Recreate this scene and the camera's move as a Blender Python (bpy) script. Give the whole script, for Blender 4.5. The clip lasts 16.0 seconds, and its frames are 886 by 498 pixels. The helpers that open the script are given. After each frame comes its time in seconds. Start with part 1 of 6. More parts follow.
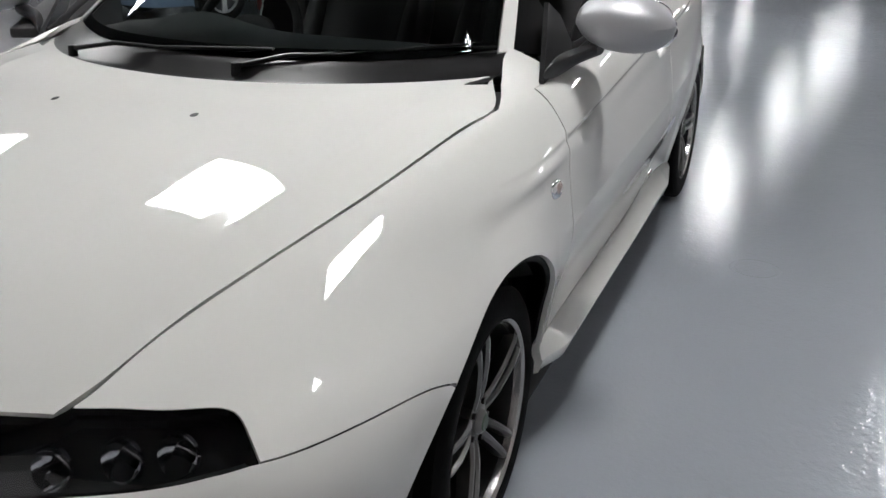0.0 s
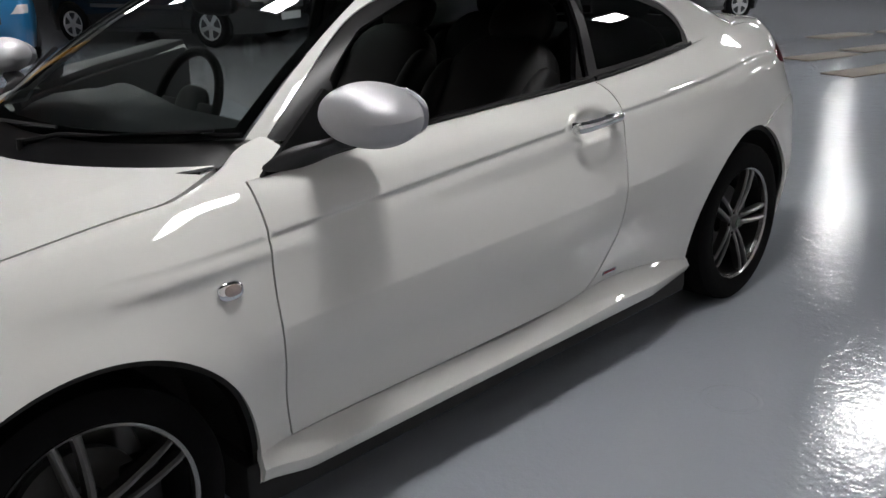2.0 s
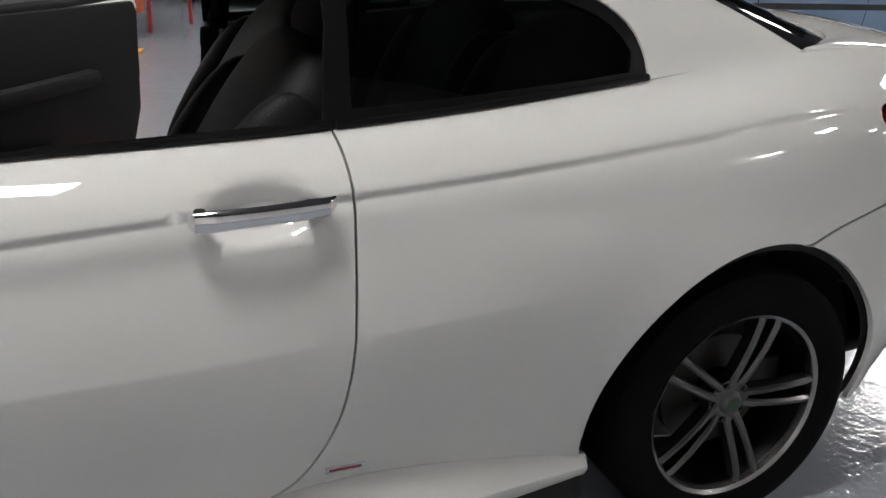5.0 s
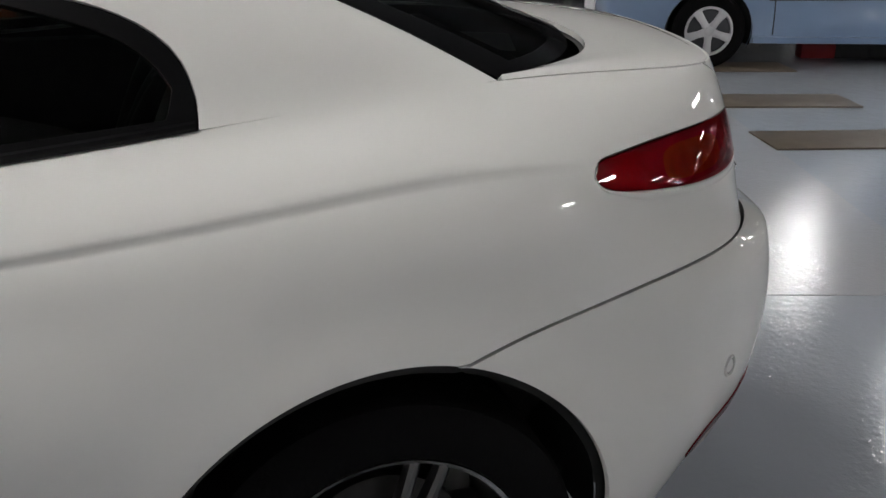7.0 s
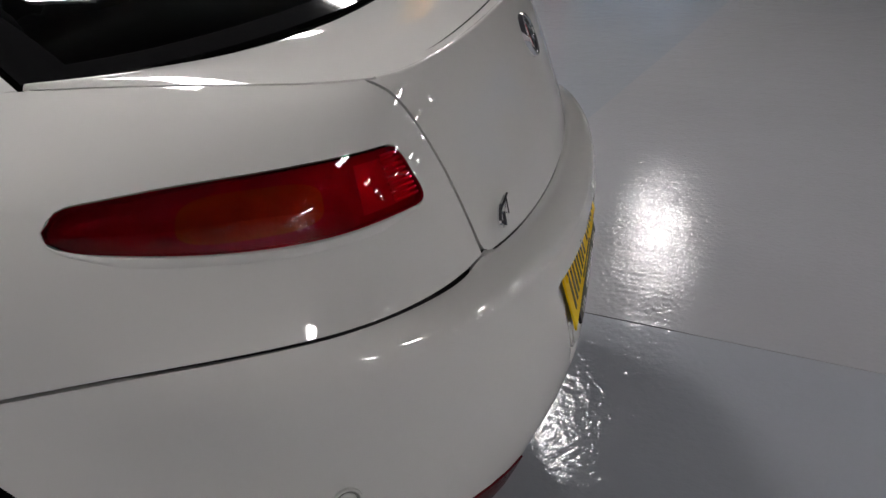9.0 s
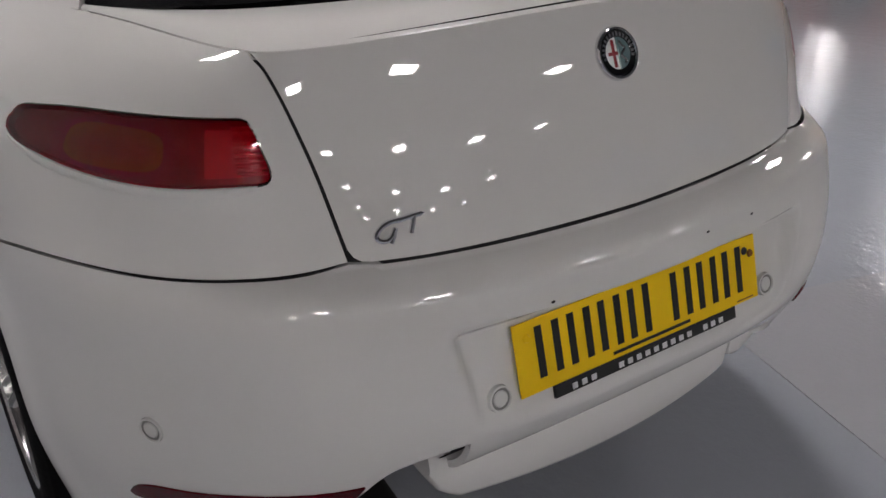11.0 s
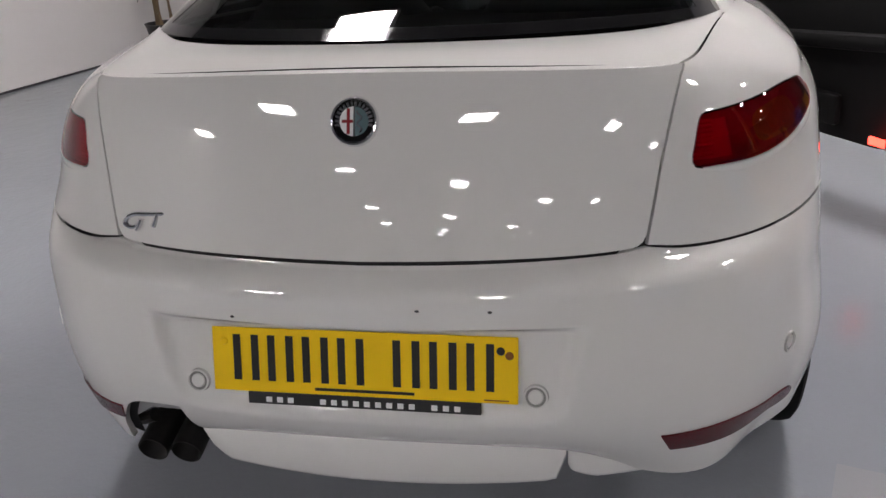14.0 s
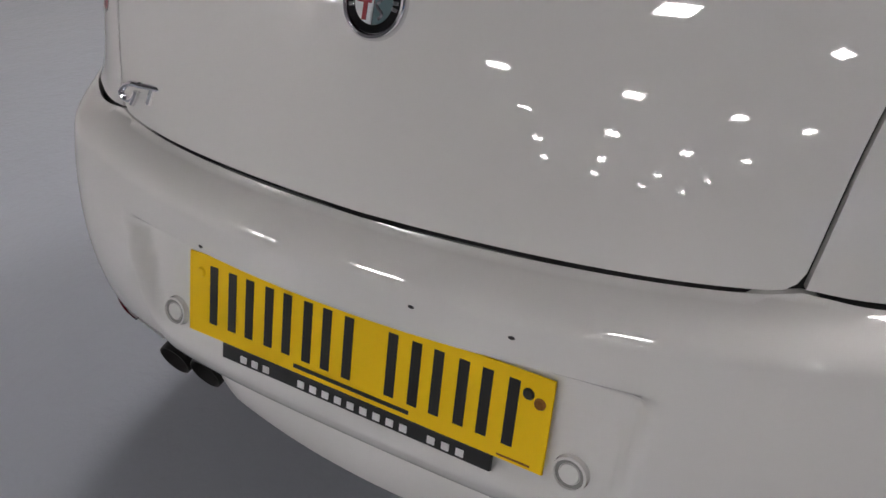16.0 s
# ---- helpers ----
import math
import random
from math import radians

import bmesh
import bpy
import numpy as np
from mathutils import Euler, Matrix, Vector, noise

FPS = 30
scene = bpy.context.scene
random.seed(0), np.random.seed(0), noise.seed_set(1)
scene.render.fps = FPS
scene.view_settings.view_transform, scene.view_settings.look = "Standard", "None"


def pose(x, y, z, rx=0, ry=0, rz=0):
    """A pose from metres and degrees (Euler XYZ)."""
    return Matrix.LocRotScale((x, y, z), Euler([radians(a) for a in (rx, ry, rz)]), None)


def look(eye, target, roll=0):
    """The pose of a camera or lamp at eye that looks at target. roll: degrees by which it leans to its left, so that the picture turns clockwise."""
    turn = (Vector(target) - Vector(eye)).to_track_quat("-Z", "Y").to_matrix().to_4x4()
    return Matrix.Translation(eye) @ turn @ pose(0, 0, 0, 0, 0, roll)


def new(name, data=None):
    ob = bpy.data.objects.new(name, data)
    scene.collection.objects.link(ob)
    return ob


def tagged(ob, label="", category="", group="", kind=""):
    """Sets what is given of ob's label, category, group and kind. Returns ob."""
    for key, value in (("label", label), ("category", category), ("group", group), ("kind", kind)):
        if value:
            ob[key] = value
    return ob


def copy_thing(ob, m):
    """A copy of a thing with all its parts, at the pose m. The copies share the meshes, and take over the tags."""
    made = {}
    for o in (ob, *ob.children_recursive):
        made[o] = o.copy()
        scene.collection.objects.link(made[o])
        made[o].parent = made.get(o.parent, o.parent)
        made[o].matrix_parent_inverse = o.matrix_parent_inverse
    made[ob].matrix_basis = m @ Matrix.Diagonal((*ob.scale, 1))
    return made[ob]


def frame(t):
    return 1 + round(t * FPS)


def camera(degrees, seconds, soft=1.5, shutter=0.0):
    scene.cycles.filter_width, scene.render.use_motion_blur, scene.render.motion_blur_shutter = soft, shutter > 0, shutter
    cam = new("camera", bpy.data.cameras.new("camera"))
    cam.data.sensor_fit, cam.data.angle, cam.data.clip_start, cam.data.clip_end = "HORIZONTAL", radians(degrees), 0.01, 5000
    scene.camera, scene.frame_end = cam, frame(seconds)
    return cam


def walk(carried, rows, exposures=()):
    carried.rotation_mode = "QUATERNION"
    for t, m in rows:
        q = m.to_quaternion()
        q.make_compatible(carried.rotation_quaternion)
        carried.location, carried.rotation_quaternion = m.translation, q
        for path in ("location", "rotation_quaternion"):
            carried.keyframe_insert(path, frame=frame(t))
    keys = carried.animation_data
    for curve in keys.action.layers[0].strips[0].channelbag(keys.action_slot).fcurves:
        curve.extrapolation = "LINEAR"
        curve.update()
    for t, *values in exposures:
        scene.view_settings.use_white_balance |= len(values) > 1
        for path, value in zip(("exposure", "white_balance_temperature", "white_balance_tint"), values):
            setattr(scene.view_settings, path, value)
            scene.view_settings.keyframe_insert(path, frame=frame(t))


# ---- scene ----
cam = camera(52.6, 16.0)

PATH = [
    (0, (-1.517, -1.350, 1.306), (0.199, -0.634, 0.567), 0.6),
    (0.5, (-1.376, -1.642, 1.32), (0.269, -0.725, 0.645), -1.0),
    (1, (-1.16, -1.986, 1.372), (0.392, -0.914, 0.709), -1.2),
    (1.5, (-0.877, -2.209, 1.367), (0.602, -1.042, 0.698), -0.0),
    (2, (-0.592, -2.378, 1.368), (0.746, -1.038, 0.725), -1.2),
    (2.5, (-0.331, -2.506, 1.343), (0.849, -1.035, 0.677), -1.0),
    (2.8, (-0.102, -2.573, 1.347), (0.956, -1.01, 0.683), -0.6),
    (3, (0.054, -2.493, 1.332), (1.058, -0.906, 0.644), -2.1),
    (3.2, (0.215, -2.50, 1.329), (1.146, -0.88, 0.666), -2.8),
    (5.3, (1.479, -2.137, 1.312), (2.159, -0.41, 0.568), 2.2),
    (5.5, (1.572, -2.142, 1.317), (2.212, -0.406, 0.557), 1.9),
    (6, (1.844, -2.048, 1.308), (2.44, -0.275, 0.6), 1.5),
    (6.5, (2.047, -1.92, 1.299), (2.69, -0.17, 0.575), 0.4),
    (7, (2.348, -1.91, 1.306), (2.891, -0.131, 0.57), 0.6),
    (7.5, (2.606, -1.865, 1.304), (3.068, -0.09, 0.507), -1.2),
    (8, (2.902, -1.736, 1.337), (3.234, 0.024, 0.447), -0.7),
    (10.3, (4.21, -1.255, 1.29), (2.927, 0.078, 0.53), -2.8),
    (10.5, (4.24, -1.162, 1.305), (2.913, 0.116, 0.525), -2.1),
    (11, (4.333, -0.939, 1.287), (2.83, 0.064, 0.429), -1.6),
    (11.5, (4.487, -0.759, 1.265), (2.82, -0.052, 0.416), -2.3),
    (12, (4.643, -0.552, 1.286), (2.926, -0.002, 0.42), -2.2),
    (12.5, (4.696, -0.296, 1.268), (2.938, 0.107, 0.403), -2.9),
    (13, (4.731, -0.052, 1.306), (2.89, 0.057, 0.534), -4.0),
    (13.5, (4.791, 0.171, 1.382), (2.964, 0.012, 0.583), -1.9),
    (14, (4.723, 0.409, 1.34), (2.924, 0.03, 0.555), -3.6),
    (14.5, (4.637, 0.543, 1.37), (2.919, -0.071, 0.551), -3.2),
    (15, (4.565, 0.662, 1.324), (2.955, -0.212, 0.521), -2.7),
    (15.5, (4.35, 0.673, 1.257), (2.787, -0.304, 0.48), -0.9),
    (16, (4.125, 0.555, 1.235), (2.700, -0.390, 0.195), -2.0),
]
LIGHT_LEVEL = [(0.0, 0.25, 6300, 10), (0.6, 0.12, 6300, 10), (1.5, 0.0, 6350, 11), (3.2, 0.02, 6400, 11), (5.5, 0.10, 6450, 11), (7.0, -0.04, 6450, 11), (8.2, -0.24, 6500, 13), (10.3, -0.22, 6550, 16.5), (11.0, -0.17, 6550, 17), (11.5, 0.0, 6550, 17), (13.0, 0.10, 6550, 17), (16.0, 0.10, 6500, 16.5)]
walk(cam, [(t, look(eye, target, roll)) for t, eye, target, roll in PATH], LIGHT_LEVEL)

from mathutils.geometry import delaunay_2d_cdt

# ---- light: rows of square ceiling panels in a hall turned against the car ----
HALL = radians(-16)
CEIL = 3.8


def hall(u, w, z=0.0, turn=0.0):
    """A pose in the hall's own axes."""
    return Matrix.Rotation(HALL, 4, "Z") @ Matrix.Translation((u, w, z)) @ Matrix.Rotation(radians(turn), 4, "Z")


world = bpy.data.worlds.new("world")
world.use_nodes = True
world.node_tree.nodes["Background"].inputs["Color"].default_value = (0.55, 0.58, 0.62, 1)
world.node_tree.nodes["Background"].inputs["Strength"].default_value = 0.03
scene.world = world
LAMP_POWER = 62


# ---- materials ----
def material(name, colour, rough=0.5, metal=0.0, spread=0.08, scale=6.0, bump=0.0, bump_scale=80.0, coat=0.0, random_by="", rough_spread=0.0, **more):
    m = bpy.data.materials.new(name)
    m.use_nodes = True
    nt = m.node_tree
    p = nt.nodes["Principled BSDF"]
    co = nt.nodes.new("ShaderNodeTexCoord")
    big = nt.nodes.new("ShaderNodeTexNoise")
    big.inputs["Scale"].default_value, big.inputs["Detail"].default_value = scale, 6
    nt.links.new(co.outputs["Object"], big.inputs["Vector"])
    mix = nt.nodes.new("ShaderNodeMix")
    mix.data_type = "RGBA"
    mix.inputs["A"].default_value = (*[c * (1 - spread) for c in colour], 1)
    mix.inputs["B"].default_value = (*[min(1, c * (1 + spread)) for c in colour], 1)
    nt.links.new(big.outputs["Fac"], mix.inputs["Factor"])
    nt.links.new(mix.outputs["Result"], p.inputs["Base Color"])
    p.inputs["Roughness"].default_value, p.inputs["Metallic"].default_value = rough, metal
    if rough_spread:
        r = nt.nodes.new("ShaderNodeMapRange")
        r.inputs["To Min"].default_value, r.inputs["To Max"].default_value = rough - rough_spread, rough + rough_spread
        nt.links.new(big.outputs["Fac"], r.inputs["Value"])
        nt.links.new(r.outputs["Result"], p.inputs["Roughness"])
    if coat:
        p.inputs["Coat Weight"].default_value, p.inputs["Coat Roughness"].default_value = coat, 0.03
    if bump:
        fine = nt.nodes.new("ShaderNodeTexNoise")
        fine.inputs["Scale"].default_value, fine.inputs["Detail"].default_value = bump_scale, 3
        nt.links.new(co.outputs["Object"], fine.inputs["Vector"])
        b = nt.nodes.new("ShaderNodeBump")
        b.inputs["Strength"].default_value, b.inputs["Distance"].default_value = bump, 0.004
        nt.links.new(fine.outputs["Fac"], b.inputs["Height"])
        nt.links.new(b.outputs["Normal"], p.inputs["Normal"])
    for key, value in more.items():
        p.inputs[key.replace("_", " ")].default_value = value
    return m


def emitter(name, colour, strength):
    m = bpy.data.materials.new(name)
    m.use_nodes = True
    p = m.node_tree.nodes["Principled BSDF"]
    p.inputs["Base Color"].default_value = (*colour, 1)
    p.inputs["Emission Color"].default_value, p.inputs["Emission Strength"].default_value = (*colour, 1), strength
    return m


def glass(name, tint, clear=0.75, rough=0.0):
    """Thin tinted glass: part of the light goes straight through, the surface mirrors."""
    m = bpy.data.materials.new(name)
    m.use_nodes = True
    nt = m.node_tree
    nt.nodes.remove(nt.nodes["Principled BSDF"])
    out = nt.nodes["Material Output"]
    through_ = nt.nodes.new("ShaderNodeBsdfTransparent")
    through_.inputs["Color"].default_value = (*[c * clear for c in tint], 1)
    gloss = nt.nodes.new("ShaderNodeBsdfGlossy")
    gloss.inputs["Roughness"].default_value = rough
    fres = nt.nodes.new("ShaderNodeFresnel")
    fres.inputs["IOR"].default_value = 1.5
    mix = nt.nodes.new("ShaderNodeMixShader")
    nt.links.new(fres.outputs["Fac"], mix.inputs["Fac"])
    nt.links.new(through_.outputs[0], mix.inputs[1])
    nt.links.new(gloss.outputs[0], mix.inputs[2])
    nt.links.new(mix.outputs[0], out.inputs["Surface"])
    return m


PAINT = material("white car paint", (0.72, 0.715, 0.69), 0.5, 0, 0.015, 3, coat=1.0, Coat_IOR=1.75, Specular_IOR_Level=0.0)
SILVER = material("silver mirror paint", (0.41, 0.41, 0.425), 0.5, 0.65, 0.05, 300, coat=0.08, Coat_Roughness=0.3)
BLACK = material("black plastic", (0.011, 0.011, 0.012), 0.5, 0, 0.15, 40, 0.1, 400)
SURROUND = material("black window surround", (0.006, 0.006, 0.0065), 0.32, 0, 0.15, 40, Specular_IOR_Level=0.15)
GLOSS_BLACK = material("gloss black trim", (0.006, 0.006, 0.0065), 0.06, 0, 0.1, 20)
RUBBER = material("tyre rubber", (0.005, 0.005, 0.0053), 0.85, 0, 0.25, 25, 0.3, 120, Specular_IOR_Level=0.08)
SEAM = material("dark seam", (0.01, 0.01, 0.01), 0.8, 0, 0.1)
# white jamb coloured grey, the shade of the door gap put into it
JAMB_SHADE = material("shaded door gap", (0.20, 0.20, 0.19), 0.7, 0, 0.1)
LEATHER = material("black leather", (0.007, 0.007, 0.0075), 0.6, 0, 0.2, 20, 0.35, 250, Specular_IOR_Level=0.3)
CARPET = material("black carpet", (0.012, 0.012, 0.012), 0.95, 0, 0.3, 200)
ALLOY = material("grey alloy", (0.36, 0.35, 0.345), 0.27, 0.9, 0.12, 30, coat=0.3)
ALLOY_SPOKE = material("dark polished alloy", (0.15, 0.146, 0.142), 0.32, 0.95, 0.15, 30, coat=0.15)
ALLOY_DARK = material("dark rim barrel", (0.02, 0.02, 0.021), 0.4, 0.7, 0.2, 20)
CHROME = material("chrome", (0.8, 0.8, 0.82), 0.08, 1.0, 0.04, 10)
SOOT = material("sooty steel", (0.012, 0.011, 0.011), 0.55, 0.3, 0.3, 60)
DISC = material("brake disc steel", (0.06, 0.058, 0.055), 0.45, 0.8, 0.2, 60)
RED_LENS = glass("red lens", (0.80, 0.011, 0.060), 1.0, 0.02)
ORANGE_LENS = glass("orange lens", (0.85, 0.13, 0.014), 1.0, 0.02)
LAMP_BACK = material("dim lamp housing", (0.32, 0.315, 0.315), 0.35, 0.2, 0.4, 35, 0.5, 60)
RIB = material("bright lamp rib", (0.80, 0.78, 0.78), 0.2, 0.2, 0.05, 20)
REFLECT_RED = material("red reflector", (0.075, 0.003, 0.007), 0.2, 0, 0.3, 60, 0.3, 300, Specular_IOR_Level=0.2)
YELLOW_PLATE = material("yellow number plate", (0.92, 0.60, 0.012), 0.5, 0, 0.05, 8, Specular_IOR_Level=0.15)
INK = material("black print", (0.01, 0.01, 0.01), 0.4)
WHITE_INK = material("white print", (0.75, 0.75, 0.75), 0.5)
RUST = material("rusty screw", (0.25, 0.1, 0.02), 0.6, 0.3, 0.4, 200)
GLASS = glass("windscreen glass", (0.86, 0.95, 0.93), 0.55)
TINT = glass("tinted glass", (0.80, 0.95, 0.90), 0.36)
LENS = glass("clear lens", (0.95, 0.97, 1.0), 0.85)
BADGE_RED = material("badge red", (0.24, 0.012, 0.018), 0.2)
BADGE_GREEN = material("badge green", (0.035, 0.07, 0.04), 0.3)
BADGE_BLUE = material("badge blue", (0.10, 0.16, 0.17), 0.15)
SOCKET = material("dark lamp housing", (0.055, 0.054, 0.056), 0.25, 0.3, 0.3, 30)
COURTESY = emitter("red door lamp", (1.0, 0.05, 0.03), 6.0)


# ---- small mesh kit ----
def part(name, bm, mat, parent=None, label="", smooth=True):
    me = bpy.data.meshes.new(name)
    bm.normal_update()
    bm.to_mesh(me)
    bm.free()
    me.materials.append(mat)
    if smooth:
        me.shade_smooth()
        me.set_sharp_from_angle(angle=radians(35))
    ob = new(name, me)
    ob.parent = parent
    if label:
        ob["label"] = label
    return ob


def thing(name, label, category, group="", m=None):
    ob = new(name)
    ob.empty_display_size = 0.1
    if m is not None:
        ob.matrix_world = m
    return tagged(ob, label, category, group)


def box(bm, size, at=(0, 0, 0), rot=None, bevel=0.0, segs=2):
    made = bmesh.ops.create_cube(bm, size=1.0)["verts"]
    bmesh.ops.scale(bm, vec=size, verts=made)
    if bevel:
        edges = list({e for v in made for e in v.link_edges})
        res = bmesh.ops.bevel(bm, geom=edges, offset=bevel, segments=segs, affect="EDGES", profile=0.5)
        made = list({v for f in res["faces"] for v in f.verts} | {v for v in made if v.is_valid})
    m = Matrix.Translation(at) @ (rot.to_4x4() if rot is not None else Matrix())
    bmesh.ops.transform(bm, matrix=m, verts=made)
    return made


def boxed(size, at=(0, 0, 0), rot=None, bevel=0.005, segs=2):
    bm = bmesh.new()
    box(bm, size, at, rot, bevel, segs)
    return bm


def lathe(profile, n=48, axis="Y"):
    """Turn a list of (radius, along) about an axis."""
    bm = bmesh.new()
    rings = []
    for r, a in profile:
        ring = []
        for i in range(n):
            c, s = math.cos(2 * math.pi * i / n) * r, math.sin(2 * math.pi * i / n) * r
            ring.append(bm.verts.new((c, a, s) if axis == "Y" else (c, s, a) if axis == "Z" else (a, c, s)))
        rings.append(ring)
    for a, b in zip(rings, rings[1:]):
        for i in range(n):
            bm.faces.new((a[i], a[(i + 1) % n], b[(i + 1) % n], b[i]))
    bmesh.ops.remove_doubles(bm, verts=bm.verts, dist=1e-5)
    bmesh.ops.recalc_face_normals(bm, faces=bm.faces)
    return bm


def tube(points, radius, n=10, closed=False):
    """A round bar along a line of points."""
    bm = bmesh.new()
    pts = [Vector(p) for p in points]
    k = len(pts)
    rings = []
    for i, p in enumerate(pts):
        a = pts[(i - 1) % k] if closed or i else p
        b = pts[(i + 1) % k] if closed or i < k - 1 else p
        d = (b - a).normalized()
        side = d.cross(Vector((0, 0, 1)))
        side = side.normalized() if side.length > 1e-3 else Vector((1, 0, 0))
        up = side.cross(d)
        r = radius[i] if isinstance(radius, (list, tuple)) else radius
        rings.append([bm.verts.new(p + (side * math.cos(2 * math.pi * j / n) + up * math.sin(2 * math.pi * j / n)) * r) for j in range(n)])
    for a, b in list(zip(rings, rings[1:])) + ([(rings[-1], rings[0])] if closed else []):
        for j in range(n):
            bm.faces.new((a[j], a[(j + 1) % n], b[(j + 1) % n], b[j]))
    if not closed:
        bm.faces.new(rings[0])
        bm.faces.new(rings[-1])
    bmesh.ops.recalc_face_normals(bm, faces=bm.faces)
    return bm


def prism(outline, depth, axis="Y", at=(0, 0, 0), bevel=0.0):
    """A flat outline (two coordinates) given thickness along an axis."""
    bm = bmesh.new()

    def place(a, b, d):
        return Vector((a, d, b) if axis == "Y" else (d, a, b) if axis == "X" else (a, b, d)) + Vector(at)

    lo, hi = [bm.verts.new(place(a, b, 0)) for a, b in outline], [bm.verts.new(place(a, b, depth)) for a, b in outline]
    bm.faces.new(lo)
    bm.faces.new(hi)
    k = len(outline)
    for i in range(k):
        bm.faces.new((lo[i], lo[(i + 1) % k], hi[(i + 1) % k], hi[i]))
    bmesh.ops.recalc_face_normals(bm, faces=bm.faces)
    if bevel:
        bmesh.ops.bevel(bm, geom=[e for e in bm.edges if e.calc_face_angle(0) > 0.6], offset=bevel, segments=2, affect="EDGES", profile=0.5)
    return bm


def ellipsoid(centre, radii, power=2.0, n=32, m=20, rot=None):
    """A rounded body; a power over 2 makes it boxier."""
    def f(c, p):
        return math.copysign(abs(c) ** (2 / p), c)

    bm = bmesh.new()
    grid = []
    for j in range(m + 1):
        t = math.pi * (j / m - 0.5)
        grid.append([bm.verts.new((radii[0] * f(math.cos(t), power) * f(math.cos(2 * math.pi * i / n), power),
                                   radii[1] * f(math.cos(t), power) * f(math.sin(2 * math.pi * i / n), power), radii[2] * f(math.sin(t), power))) for i in range(n)])
    for a, b in zip(grid, grid[1:]):
        for i in range(n):
            bm.faces.new((a[i], a[(i + 1) % n], b[(i + 1) % n], b[i]))
    bmesh.ops.remove_doubles(bm, verts=bm.verts, dist=1e-5)
    bmesh.ops.transform(bm, matrix=Matrix.Translation(centre) @ (rot.to_4x4() if rot is not None else Matrix()), verts=bm.verts)
    bmesh.ops.recalc_face_normals(bm, faces=bm.faces)
    return bm


# ---- smooth surfaces drawn from the car's lines ----
class Spline:
    """A natural cubic through values y at t."""

    def __init__(self, t, y):
        self.t, self.y = np.array(t, float), np.array(y, float)
        n, h = len(t), np.diff(self.t)
        a, b = np.eye(n), np.zeros((n,) + self.y.shape[1:])
        for i in range(1, n - 1):
            a[i, i - 1:i + 2] = h[i - 1], 2 * (h[i - 1] + h[i]), h[i]
            b[i] = 6 * ((self.y[i + 1] - self.y[i]) / h[i] - (self.y[i] - self.y[i - 1]) / h[i - 1])
        self.m = np.linalg.solve(a, b)

    def __call__(self, x):
        x = np.atleast_1d(np.asarray(x, float))
        t, y, m = self.t, self.y, self.m
        i = np.clip(np.searchsorted(t, x) - 1, 0, len(t) - 2)
        shape = (-1,) + (1,) * (y.ndim - 1)
        h, u, v = (t[i + 1] - t[i]).reshape(shape), (t[i + 1] - x).reshape(shape), (x - t[i]).reshape(shape)
        return m[i] * u ** 3 / (6 * h) + m[i + 1] * v ** 3 / (6 * h) + (y[i] / h - m[i] * h / 6) * u + (y[i + 1] / h - m[i + 1] * h / 6) * v


class Loft:
    """A surface through lines that run round the car; s goes along them, v from line to line.
    Lines that end on the middle of the car are carried on as their mirror images."""

    def __init__(self, lines, vs, start=None, end=None, shape=None):
        self.curves = []
        for line in lines:
            pts = [tuple(p) for p in line]
            if end is not None:
                pts += [(2 * end - s, x, -y, z) for s, x, y, z in pts[-2:-12:-1]]
            if start is not None:
                pts = [(2 * start - s, x, -y, z) for s, x, y, z in pts[4:0:-1]] + pts
            pts = np.array(pts)
            self.curves.append(Spline(pts[:, 0], pts[:, 1:]))
        self.vs = np.array(vs, float)
        self.basis = Spline(vs, np.eye(len(vs)))
        self.shape = shape

    def plain(self, s, v):
        s, v = np.broadcast_arrays(np.atleast_1d(s), np.atleast_1d(v))
        rows = np.stack([c(s) for c in self.curves], 1)
        return (self.basis(v)[:, :, None] * rows).sum(1)

    def slope(self, fn, s, v, e=0.002):
        n = np.cross(fn(s + e, v) - fn(s - e, v), fn(s, v + e) - fn(s, v - e))
        return n / np.maximum(np.linalg.norm(n, axis=1), 1e-9)[:, None]

    def pos(self, s, v):
        s, v = (np.array(a, float) for a in np.broadcast_arrays(np.atleast_1d(s), np.atleast_1d(v)))
        p = self.plain(s, v)
        if self.shape:
            p = p + self.slope(self.plain, s, v) * self.shape(s, v, p)[:, None]
        return p

    def normal(self, s, v):
        s, v = (np.array(a, float) for a in np.broadcast_arrays(np.atleast_1d(s), np.atleast_1d(v)))
        return self.slope(self.pos, s, v)

    def at_z(self, s, z):
        """The v at which the surface has the height z over s."""
        table = np.linspace(self.vs[0] - 0.06, self.vs[-1] + 0.06, 260)
        return float(np.interp(z, np.maximum.accumulate(self.plain(np.full(260, s), table)[:, 2]), table))


def smooth(points, n=8):
    """A curve through points, not closed."""
    pts = np.array(points, float)
    t = np.r_[0, np.cumsum(np.linalg.norm(np.diff(pts, axis=0), axis=1))]
    q = Spline(t, pts)(np.linspace(0, t[-1], n * (len(pts) - 1) + 1))
    return [tuple(p) for p in q]


def arc(cx, cz, r, a0, a1, n=24):
    return [(cx + r * math.cos(radians(a0 + (a1 - a0) * i / n)), cz + r * math.sin(radians(a0 + (a1 - a0) * i / n))) for i in range(n + 1)]


def fine(poly, step):
    out = []
    for a, b in zip(poly, poly[1:] + poly[:1]):
        k = max(1, int(math.dist(a, b) / step))
        out += [(a[0] + (b[0] - a[0]) * i / k, a[1] + (b[1] - a[1]) * i / k) for i in range(k) if i or math.dist(a, b) > 1e-4]
    return out


